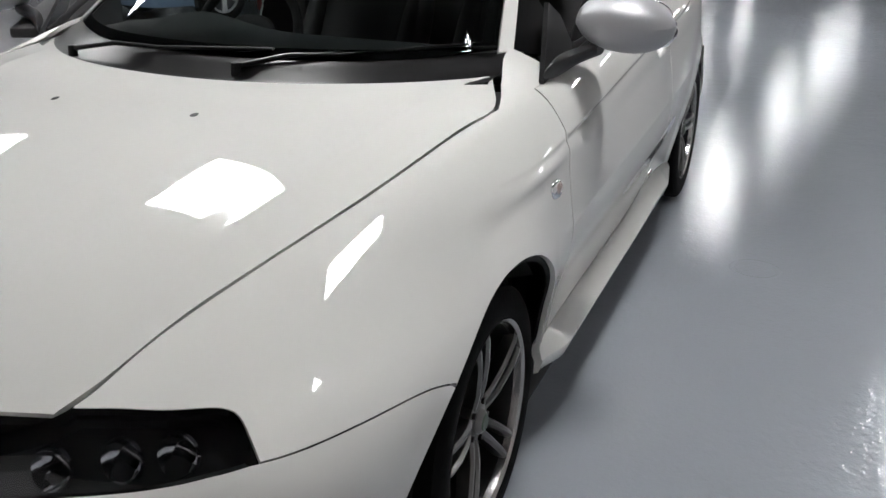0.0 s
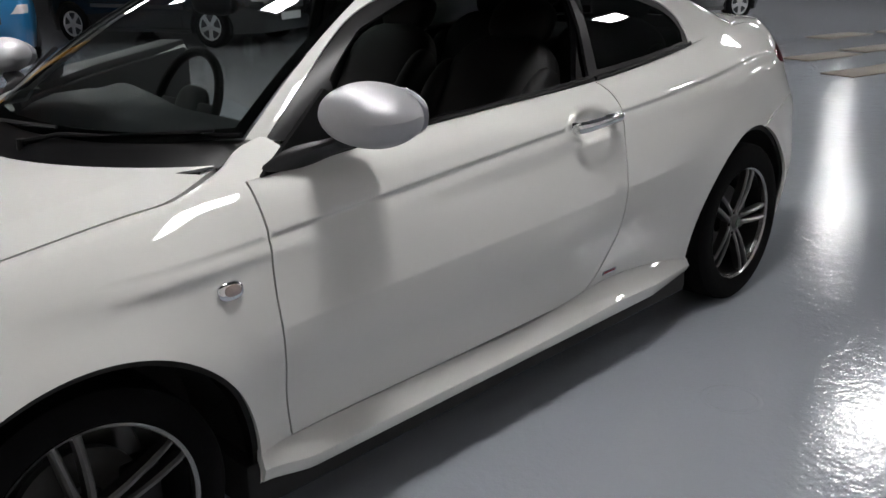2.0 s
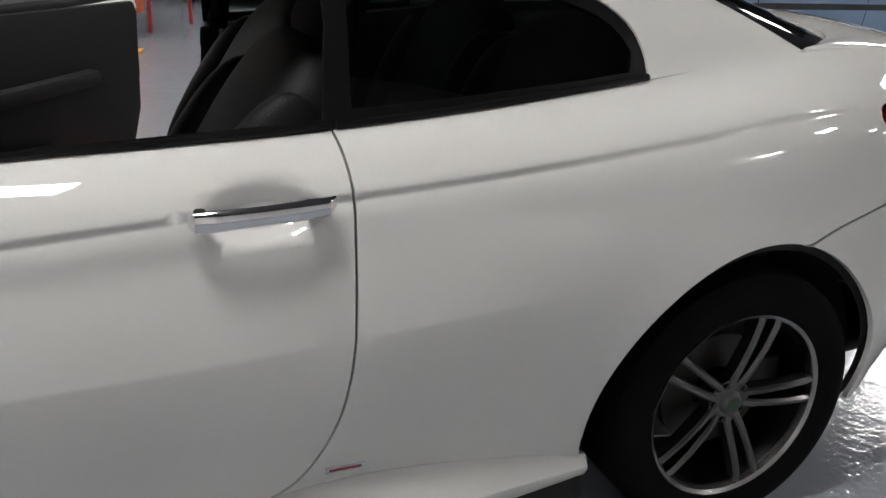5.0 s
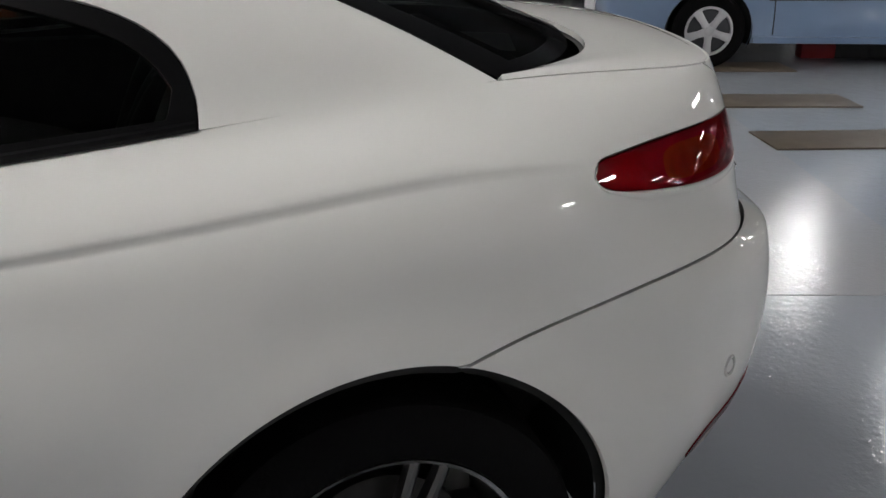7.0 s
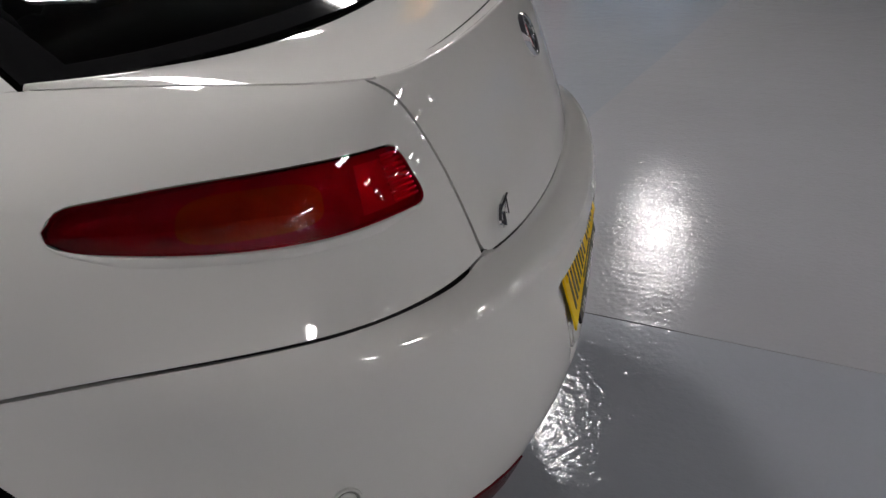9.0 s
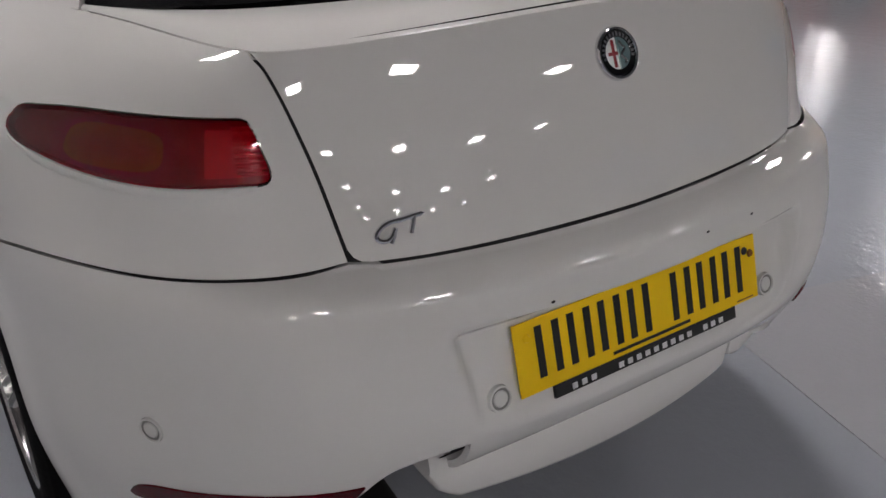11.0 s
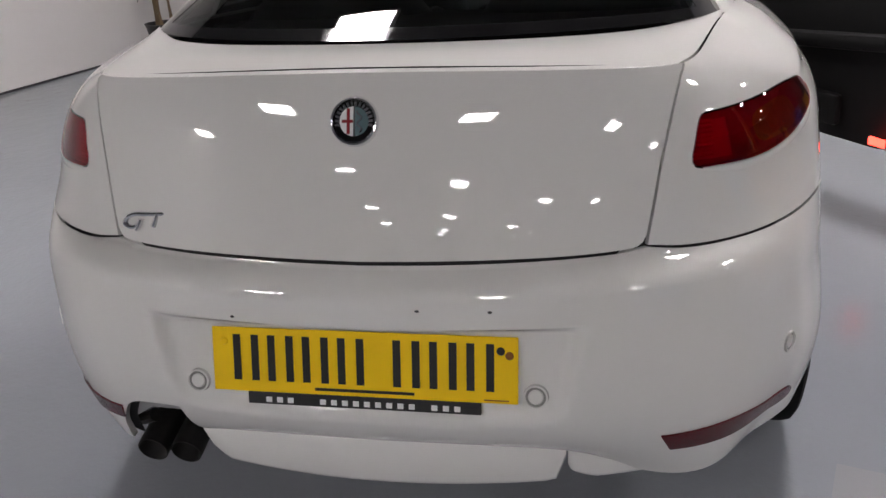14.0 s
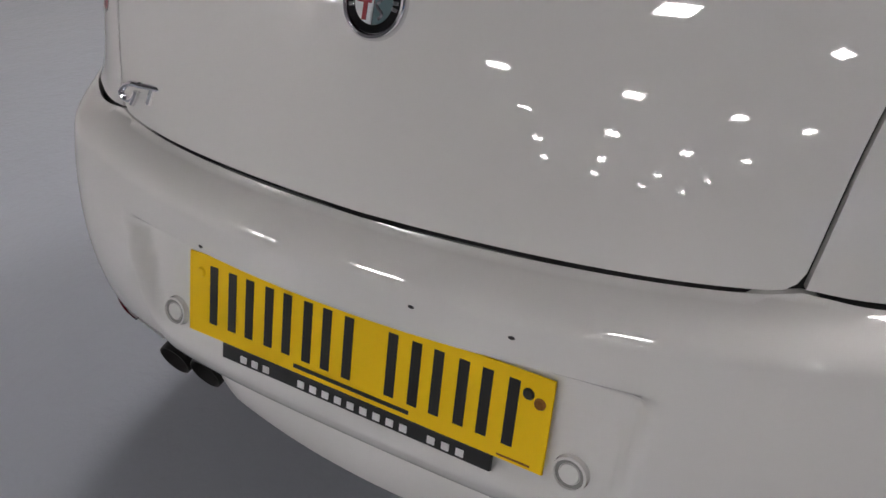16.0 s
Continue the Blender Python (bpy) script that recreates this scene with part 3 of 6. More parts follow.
panel("door", coupe, PAINT, tub, door_outline, gap=0.003, extra=crease_points(0.44, 1.44) + crease_points(1.70, 1.73) + belt_points(0.44, 1.66) + cup_points, label="closed white door with the window wound down")

# added sheets under the skin, coloured dark as the shade in panel gaps
def backing(poly, loft=None, both=True, holes=(), mat=SEAM, lift=-0.017):
    poly = [(s, min(v, TOP - 0.016)) for s, v in poly]
    panel("gap_shade", coupe, mat, loft or tub, poly, holes, gap=-0.012, lift=lift, depth=0, step=0.05)
    if not loft and both:
        panel("gap_shade", coupe, mat, tub, poly, holes, gap=-0.012, lift=lift, depth=0, step=0.05, mirrored=True)


backing(door_outline, both=False, mat=JAMB_SHADE, lift=-0.0155)

# front wing, between bonnet, lamp, bumper, arch and door
FRONT_SEAM = [(-0.270, 0.372), (-0.32, 0.410), (-0.375, 0.438), (-0.45, 0.464), (-0.52, 0.480), (-0.568, 0.490)]
LAMP_EDGE = [(-0.812, 0.843), (-0.760, 0.778), (-0.692, 0.706), (-0.616, 0.632), (-0.584, 0.590), (-0.575, 0.550)]
arch_f = sz(arc(-0.015, 0.255, 0.378, 132.3, -9.5, 40))
wing = smooth(FRONT_SEAM)[::-1] + arch_f + sz([(0.375, 0.195), (0.41, 0.205), (0.455, 0.285)]) + door_front + [(0.431, TOP + 0.004), (0.28, TOP + 0.004), (0.268, TOP)] + row(0.25, -0.805)[1:] + smooth(LAMP_EDGE, 6)
panel("front_wing", coupe, PAINT, tub, wing, extra=crease_points(0.08, 0.415) + belt_points(0.37, 0.415))
panel("front_wing", coupe, PAINT, tub, wing, extra=crease_points(0.08, 0.415) + belt_points(0.37, 0.415), mirrored=True)
front = smooth(FRONT_SEAM) + [(-0.58, 0.492), (-0.635, 0.494), (-0.8, 0.486), (-1.0, 0.465), (-1.25, 0.465)]
fa = sz(arc(-0.015, 0.255, 0.378, 189.5, 132.3, 12))
front_bumper = fa + front[1:] + [(2 * START - s, v) for s, v in front[::-1][1:]] + [(2 * START - s, v) for s, v in fa[::-1][1:]] + row(2 * START + 0.33, -0.33, 0.0)
panel("front_bumper", coupe, PAINT, tub, front_bumper)

backing(wing)
# lines of the greenhouse
BASE = [(-0.2, 0.245, 0, 0.935), (0.0, 0.275, -0.27, 0.937), (0.25, 0.385, -0.50, 0.944), (0.5, 0.535, -0.655, 0.955), (0.75, 0.76, -0.735, 0.922), (1.0, 1.0, -0.750, 0.936), (1.72, 1.72, -0.732, 0.957), (2.36, 2.36, -0.690, 1.007),
        (2.6, 2.61, -0.652, 1.026), (2.83, 2.83, -0.608, 1.039), (3.1, 3.008, -0.48, 1.047), (3.35, 3.105, -0.27, 1.051), (3.6, 3.150, 0, 1.053)]
MIDDLE = [(-0.2, 0.55, 0, 1.150), (0.0, 0.58, -0.25, 1.148), (0.25, 0.67, -0.45, 1.142), (0.5, 0.79, -0.585, 1.138), (0.75, 0.90, -0.650, 1.13), (1.0, 1.06, -0.672, 1.13), (1.72, 1.72, -0.660, 1.14), (2.36, 2.33, -0.625, 1.13),
          (2.6, 2.50, -0.590, 1.13), (2.83, 2.655, -0.545, 1.13), (3.1, 2.80, -0.39, 1.140), (3.35, 2.86, -0.2, 1.147), (3.6, 2.88, 0, 1.15)]
RAIL = [(-0.2, 1.0, 0, 1.345), (0.0, 1.02, -0.25, 1.34), (0.25, 1.06, -0.40, 1.33), (0.5, 1.12, -0.50, 1.315), (0.75, 1.20, -0.545, 1.308), (1.0, 1.32, -0.560, 1.312), (1.72, 1.75, -0.555, 1.315), (2.36, 2.15, -0.525, 1.275),
        (2.6, 2.26, -0.505, 1.262), (2.83, 2.36, -0.47, 1.255), (3.1, 2.45, -0.32, 1.262), (3.35, 2.49, -0.16, 1.266), (3.6, 2.50, 0, 1.268)]
house = Loft([BASE, MIDDLE, RAIL], [0, 0.2, 0.42], -0.2, 3.6)


def seam_blend(edge, way):
    """Shading that runs smoothly from the quarter into the pillar above it."""
    def mixed(sv, n):
        d = np.clip(1 - np.abs(sv[:, 1] - edge) / 0.085, 0, 1) * (sv[:, 0] > 2.36) * np.clip((2.95 - sv[:, 0]) / 0.1, 0, 1)
        w = (d * d * (3 - 2 * d))[:, None]
        s_ = np.clip(sv[:, 0], 2.3, 2.95)
        a = tub.normal(s_, np.full(len(s_), TOP)) + house.normal(s_, np.zeros(len(s_)))
        a /= np.linalg.norm(a, axis=1)[:, None]
        m = n * (1 - w) + a * w
        return m / np.linalg.norm(m, axis=1)[:, None]
    return mixed


# rear quarter with its pillar, and the bumper
SEAM_REAR = [(2.700, 0.6785), (2.77, 0.698), (2.88, 0.721), (3.03, 0.745), (3.20, 0.757), (3.35, 0.757), (3.47, 0.758), (3.55, 0.763), (3.598, 0.770)]
seam_rear = sz(smooth(SEAM_REAR))
LID_SIDE = [(3.596, 0.786), (3.580, 0.86), (3.558, 0.94), (3.535, 0.985), (3.50, 1.012), (3.46, 1.024)]
lid_side = sz(smooth(LID_SIDE)) + [(3.42, TOP)]
LAMP_TOP = [(2.957, 0.918), (2.964, 0.931), (2.995, 0.9405), (3.08, 0.948), (3.19, 0.953), (3.32, 0.956), (3.46, 0.957)]
LAMP_LOW = [(3.480, 0.8775), (3.43, 0.8755), (3.35, 0.872), (3.25, 0.872), (3.12, 0.880), (3.03, 0.890), (2.985, 0.898), (2.963, 0.907)]
tail_lamp_outline = sz(smooth(LAMP_TOP) + smooth([(3.474, 0.954), (3.484, 0.943), (3.496, 0.915), (3.503, 0.897), (3.502, 0.886), (3.494, 0.880)], 4) + smooth(LAMP_LOW))
arch_r = sz(arc(2.598, 0.318, 0.377, 195, 75, 40))
quarter = door_rear[::-1] + sz([(1.46, 0.290), (1.46, 0.20), (2.247, 0.205)]) + arch_r + seam_rear[1:] + lid_side[1:] + row(3.42, 1.727)[1:-1]
for flip in (False, True):
    panel("rear_quarter", coupe, PAINT, tub, quarter, [tail_lamp_outline], crease_points(1.75, 2.95) + belt_points(1.76, 2.2), mirrored=flip, blend=seam_blend(TOP, -1))
    amber = sz([(3.215 + 0.100 * math.copysign(abs(math.cos(a)) ** 0.6, math.cos(a)), 0.913 + 0.0265 * math.copysign(abs(math.sin(a)) ** 0.6, math.sin(a))) for a in np.linspace(0, 2 * math.pi, 41)[:-1]])
    lamp = panel("tail_lamp", coupe, LAMP_BACK, tub, tail_lamp_outline, step=0.02, gap=0.0012, lift=-0.012, depth=-0.010, mirrored=flip, label="deep red tail lamp with an orange middle")
    panel("lens", lamp, RED_LENS, tub, tail_lamp_outline, [amber], step=0.02, gap=0, lift=0.001, depth=0.0, mirrored=flip, label="red lens")
    panel("indicator", lamp, ORANGE_LENS, tub, amber, step=0.02, gap=0, lift=0.001, depth=0.0, mirrored=flip, label="orange indicator lens")
    stop = sz([(3.385, 0.884), (3.490, 0.889), (3.474, 0.946), (3.385, 0.945)])
    panel("reflector", lamp, RIB, tub, stop, step=0.02, gap=0, lift=-0.010, depth=0.0, mirrored=flip, label="bright stop lamp reflector")
    fy = np.array([1, -1 if flip else 1, 1])
    # rolled white ledge under the lamp
    ledge, rows_ = bmesh.new(), []
    for s_, z_ in smooth([LAMP_TOP[1], LAMP_TOP[0]] + LAMP_LOW[::-1], 6):
        f = min(1.0, 8 * min(abs(s_ - 2.95), abs(3.515 - s_)) + 0.15)
        ring = []
        for dz, up in ((0.0012, -0.007), (-0.0005, -0.001), (-0.0030, 0.0012), (-0.0070, 0.0014), (-0.0125, 0.0004), (-0.0170, -0.002)):
            v_ = tub.at_z(s_, z_ + dz * f)
            ring.append(ledge.verts.new((tub.pos(s_, v_)[0] + tub.normal(s_, v_)[0] * up) * fy))
        rows_.append(ring)
    for p_, q_ in zip(rows_, rows_[1:]):
        for i in range(5):
            ledge.faces.new((p_[i], q_[i], q_[i + 1], p_[i + 1]))
    bmesh.ops.recalc_face_normals(ledge, faces=ledge.faces)
    part("lamp_ledge", ledge, PAINT, coupe)
    for k in range(9):
        rib = [(s, tub.at_z(s, z)) for s, z in ((3.440 + 0.006 * k / 8, 0.947 - 0.0070 * k), (3.488 + 0.012 * k / 8, 0.948 - 0.0070 * k))]
        a_, b_ = [tub.pos(s, v)[0] - tub.normal(s, v)[0] * 0.006 for s, v in rib]
        part("lens_rib", tube([tuple(a_ * fy), tuple(b_ * fy)], 0.0024, 6), RIB, lamp)
backing(quarter, holes=[tail_lamp_outline])
arch_rb = sz(arc(2.598, 0.318, 0.377, 75, -10, 24))
notch = smooth([(3.483, 0.0), (3.500, 0.057), (3.516, 0.093), (3.563, 0.168), (3.60, 0.213), (3.65, 0.228), (3.71, 0.232)], 4) + [(3.712, 0.15), (3.72, 0.0)]
half_bumper = arch_rb[::-1] + seam_rear[1:] + sz(smooth([(3.65, 0.7635), (3.8, 0.7605), (END, 0.757)]))
rear_bumper = half_bumper + mirror_s(half_bumper)[1:] + row(2 * END - 3.0, 3.73, 0.0) + notch[::-1] + row(3.478, 3.0, 0.0)
recess = [(s, v) for s in np.arange(3.66, 2 * END - 3.66, 0.0100) for v in np.arange(0.16, 0.47, 0.010)]
recess += [(s, tub.at_z(s, float(bumper_seam(s)[0]) - d)) for s in np.arange(3.28, 2 * END - 3.28, 0.014) for d in (0.004, 0.008, 0.013, 0.019, 0.026, 0.034, 0.043, 0.052, 0.062)]
bumper = panel("rear_bumper", coupe, PAINT, rear_tub, rear_bumper, extra=recess, label="white rear bumper with parking sensors and a plate recess")

lid_face = lid_side + [(3.45, TOP)] + row(3.47, 2 * END - 3.47, TOP + 0.0040, 60) + [(2 * END - 3.45, TOP)] + mirror_s(lid_side) + [(2 * END - s, v) for s, v in sz(smooth([(3.596, 0.786), (3.606, 0.771), (3.635, 0.7640), (3.8, 0.7605), (END, 0.757)]))][:-1] + sz(smooth([(3.596, 0.786), (3.606, 0.771), (3.635, 0.7640), (3.8, 0.7605), (END, 0.757)]))[::-1]
tailgate = panel("tailgate", coupe, PAINT, tub, lid_face, gap=0.0038, label="closed white tailgate with a round badge")

# the same black sheets, darkening the bumper and lid gaps
panel("gap_shade", coupe, SEAM, rear_tub, rear_bumper, extra=recess, gap=-0.012, lift=-0.021, depth=0)
panel("gap_shade", coupe, SEAM, tub, lid_face, gap=-0.014, lift=-0.017, depth=0)

# deck above the lip, up to the rear glass
GLASS_BASE = [(2.83, 2.835, -0.60, 1.042), (3.0, 2.945, -0.53, 1.045), (3.3, 3.052, -0.435, 1.048), (3.6, 3.115, -0.30, 1.051), (4.05, 3.150, 0, 1.053)]
glass_base = Spline([p[0] for p in GLASS_BASE] + [2 * END - p[0] for p in GLASS_BASE[-2::-1]], [p[1:] for p in GLASS_BASE] + [(p[1], -p[2], p[3]) for p in GLASS_BASE[-2::-1]])
DECK_S = [2.83, 2.95, 3.1, 3.25, 3.4, 3.55, 3.7, 3.88, 4.05]
DECK_A = [(s, *tub.plain(s, TOP)[0]) for s in DECK_S]
DECK_C = [(s, *glass_base(s)[0]) for s in DECK_S]
DECK_B = [(a[0], (a[1] + c[1]) / 2, (a[2] + c[2]) / 2, (a[3] + c[3]) / 2 + 0.006) for a, c in zip(DECK_A, DECK_C)]
deck = Loft([DECK_A, DECK_B, DECK_C], [0, 0.12, 0.24], None, END)
panel("tailgate_deck", tailgate, PAINT, deck, [(2.838, 0.006)] + row(2.86, 3.40, 0.006, 20) + [(3.44, 0.002)] + row(3.48, 2 * END - 3.48, 0.0, 50) + [(2 * END - 3.44, 0.002)] + row(2 * END - 3.40, 2 * END - 2.86, 0.006, 20) + [(2 * END - 2.838, 0.006), (2 * END - 2.838, 0.24)] + row(2 * END - 2.86, 2.86, 0.24, 50) + [(2.838, 0.24)], gap=0.0, step=0.025)

# rolled edge between the lid and its deck
edge_line = [tuple(tub.plain(s_, TOP)[0] + np.array([-0.0042, 0, -0.0036])) for s_ in np.linspace(3.46, 2 * END - 3.46, 80)]
part("tailgate_edge", tube(edge_line, 0.0052, 12), PAINT, tailgate)

panel("gap_shade", coupe, SEAM, deck, [(3.1, 0.01), (2 * END - 3.1, 0.01), (2 * END - 3.1, 0.25), (3.1, 0.25)], gap=0, lift=-0.015, depth=0, step=0.04)

# greenhouse: windscreen, pillars, roof rail, rear glass
HIGH = 0.42
WINDOW_TOP = [(0.553, 0.955), (0.72, 1.082), (0.893, 1.195), (1.08, 1.262), (1.35, 1.288), (1.65, 1.285), (1.95, 1.245), (2.16, 1.19), (2.312, 1.142), (2.364, 1.092), (2.378, 1.045)]
window_top = onto(house, smooth(WINDOW_TOP), 0.4, 2.7)
side_window = [(2.376, 0.0)] + window_top[::-1] + [(0.56, 0.0)]
frame_poly = [(0.47, 0.0), (0.56, 0.0)] + window_top + [(2.376, 0.0)] + row(2.40, 2.83, 0.0, 20) + [(2.83, 0.06), (2.83, 0.2), (2.83, 0.33), (2.83, HIGH)] + row(2.8, 0.5, HIGH, 60) + [(0.47, HIGH), (0.47, 0.3), (0.47, 0.1)]
for flip in (False, True):
    panel("pillar_and_roof_rail", coupe, PAINT, house, frame_poly, gap=0.0, mirrored=flip, blend=seam_blend(0.0, 1))
    door_hole = onto(house, [(0.80, 0.945), (0.76, 1.07), (0.90, 1.175), (1.09, 1.242), (1.35, 1.268), (1.60, 1.268), (1.745, 1.258), (1.735, 1.12), (1.715, 0.975), (1.2, 0.955)], 0.4, 2.7)
    quarter_hole = row(1.768, 2.335, 0.032, 20) + onto(house, smooth([(2.347, 1.062), (2.325, 1.095), (2.27, 1.132), (2.14, 1.174), (1.95, 1.224), (1.785, 1.247)], 4) + [(1.776, 1.12)], 0.4, 2.7)
    if flip:
        panel("window_trim", coupe, SURROUND, house, [(2.376, 0.0)] + [q for q in window_top[::-1] if q[0] > 1.70] + [(1.72, 0.0)], [quarter_hole], gap=0.001, lift=-0.004, mirrored=True, label="black surround of the quarter window")
    else:
        panel("window_trim", coupe, SURROUND, house, side_window, [door_hole, quarter_hole], gap=0.001, lift=-0.004, label="black window surround with a rubber sill strip")
    panel("quarter_glass", coupe, TINT, house, quarter_hole, gap=0.0, lift=-0.006, depth=0, mirrored=flip, label="dark tinted quarter window")
    # rubber strips along the waist, parted at the door's rear edge
    fy = -1 if flip else 1
    for s0, s1 in ((1.735, 2.372),) if flip else ((0.60, 1.722), (1.735, 2.372)):
        line = [(x, y * fy, z + 0.006) for x, y, z in (tub.plain(s0 + (s1 - s0) * i / 30, TOP)[0] for i in range(31))]
        part("waist_strip", tube(line, 0.0075, 8), SURROUND, coupe, "black rubber strip under the window")
windscreen_outline = row(2 * -0.2 - 0.455, 0.455, 0.01, 40) + [(0.455, 0.1), (0.455, 0.25), (0.455, 0.38)] + row(0.44, -0.84, 0.40, 30)
panel("windscreen", coupe, GLASS, house, windscreen_outline, gap=0, lift=-0.004, depth=0, label="raked windscreen with a black edge")
rear_out = row(2.845, 7.2 - 2.845, 0.012, 50) + row(7.2 - 2.845, 2.845, 0.40, 50)
rear_in = row(2.93, 7.2 - 2.93, 0.045, 50) + row(7.2 - 2.93, 2.93, 0.37, 50)
panel("rear_glass_border", coupe, GLOSS_BLACK, house, rear_out, [rear_in], gap=0, lift=-0.003, label="black printed border")
panel("rear_glass", coupe, TINT, house, rear_in, gap=0, lift=-0.004, depth=0, label="dark tinted rear window")
ws_in = row(-0.4 - 0.415, 0.415, 0.03, 40) + row(0.415, -0.815, 0.385, 40)
panel("windscreen_border", coupe, GLOSS_BLACK, house, windscreen_outline, [ws_in], gap=0, lift=-0.007, depth=0.004)

# roof skin over the rails
bm = bmesh.new()
svals = np.linspace(-0.2, 3.6, 70)
rail_pts = house.plain(svals, np.full(70, HIGH))
grid = []
for (x, y, z) in rail_pts:
    cx = min(max(x, 1.02), 2.47)
    line = []
    for k in range(-8, 9):
        f = k / 8
        line.append(bm.verts.new((cx + (x - cx) * abs(f), -y * f, z + 0.065 * (1 - f * f) * min(1, (abs(y) / 0.5)))))
    grid.append(line)
for a, b in zip(grid, grid[1:]):
    for i in range(16):
        bm.faces.new((a[i], a[i + 1], b[i + 1], b[i]))
bmesh.ops.recalc_face_normals(bm, faces=bm.faces)
part("roof", bm, PAINT, coupe)

# bonnet
BON_EDGE = [(s, *tub.plain(s, TOP)[0]) for s in (-0.85, -0.7, -0.55, -0.4, -0.27, -0.15, -0.05, 0.1, 0.2)] + [(0.26, 0.262, -0.727, 0.877), (0.31, 0.325, -0.712, 0.890), (0.36, 0.385, -0.690, 0.903)]
BON_MID = [(-0.85, -0.82, -0.24, 0.634), (-0.55, -0.565, -0.29, 0.744), (-0.27, -0.325, -0.33, 0.808), (-0.05, -0.12, -0.355, 0.855), (0.22, 0.08, -0.37, 0.892), (0.27, 0.12, -0.37, 0.899), (0.36, 0.205, -0.37, 0.912)]
BON_AXIS = [(-0.85, -0.86, 0, 0.632), (-0.55, -0.60, 0, 0.751), (-0.27, -0.36, 0, 0.819), (-0.05, -0.16, 0, 0.863), (0.22, 0.03, 0, 0.893), (0.27, 0.075, 0, 0.899), (0.36, 0.155, 0, 0.907)]


def bonnet_shape(s, v, p):
    """A raised line on either side of the bonnet, a hand's width inside its seam."""
    d = np.abs(np.abs(v) - 0.500)
    fade = np.clip((s + 0.75) / 0.35, 0, 1) * np.clip((0.36 - s) / 0.10, 0, 1)
    return 0.0042 * fade * np.exp(-(np.sqrt(d * d + 0.004 ** 2) - 0.004) / 0.055)


bon = Loft([BON_EDGE, BON_MID, BON_AXIS, [(s, x, -y, z) for s, x, y, z in BON_MID], [(s, x, -y, z) for s, x, y, z in BON_EDGE]], [-0.62, -0.33, 0, 0.33, 0.62], shape=bonnet_shape)
BON_FINE = [(s, side * v) for s in np.arange(-0.8, 0.35, 0.02) for side in (-1, 1) for v in (0.44, 0.47, 0.486, 0.494, 0.5, 0.506, 0.514, 0.53, 0.56, 0.59)]
panel("bonnet", coupe, PAINT, bon, [(-0.85, 0.62 - 1.24 * i / 30) for i in range(31)] + row(-0.8, 0.26, -0.62, 40) + [(0.30, -0.62), (0.40, -0.612)] + [(0.36 + 0.05 * abs(0.6 - 0.04 * i) ** 3 / 0.216, -0.60 + 0.04 * i) for i in range(31)] + [(0.40, 0.612), (0.30, 0.62)] + row(0.26, -0.8, 0.62, 40),
      extra=BON_FINE, gap=0.0055, step=0.04, label="white bonnet with two washer nozzles")

panel("gap_shade", coupe, SEAM, bon, [(-0.86, -0.64), (0.37, -0.64), (0.37, 0.64), (-0.86, 0.64)], gap=0, lift=-0.02, depth=0, step=0.06)

# wing corner at the foot of the windscreen pillar
CORNER_A = [(k, *tub.plain(k + (0.006 if k == 0.26 else 0), TOP)[0]) for k in (0.26, 0.36, 0.47, 0.58)]
CORNER_B = [(0.26, 0.328, -0.7135, 0.890), (0.36, 0.39, -0.719, 0.907), (0.47, 0.475, -0.718, 0.926), (0.58, 0.575, -0.712, 0.937)]
CORNER_C = [(0.26, 0.388, -0.692, 0.903), (0.36, 0.428, -0.682, 0.920), (0.47, 0.478, -0.668, 0.946), (0.58, 0.560, -0.655, 0.962)]
corner = Loft([CORNER_A, CORNER_B, CORNER_C], [0, 0.04, 0.08])
for flip in (False, True):
    panel("wing_corner", coupe, PAINT, corner, [(0.264, -0.001), (0.36, -0.001), (0.47, -0.001), (0.57, -0.001), (0.575, 0.04), (0.575, 0.082), (0.47, 0.082), (0.36, 0.082), (0.264, 0.08), (0.264, 0.04)], gap=0, step=0.02, mirrored=flip)


def on_body(s, z, lift=0.0, right=False, skin=tub):
    """Pose on the body's skin: local z points out, local x along the car."""
    v = tub.at_z(s, z)
    p, n = skin.pos(s, v)[0], skin.normal(s, v)[0]
    p = p + n * lift
    if right:
        p, n = p * [1, -1, 1], n * [1, -1, 1]
    n = Vector(n)
    along = (Vector((1, 0, 0)) if abs(n.y) > abs(n.x) else Vector((0, 1, 0)))
    along = (along - n * along.dot(n)).normalized()
    m = Matrix((along, n.cross(along), n)).transposed().to_4x4()
    m.translation = p
    return m


def moved(bm, m):
    bmesh.ops.transform(bm, matrix=m, verts=bm.verts)
    return bm


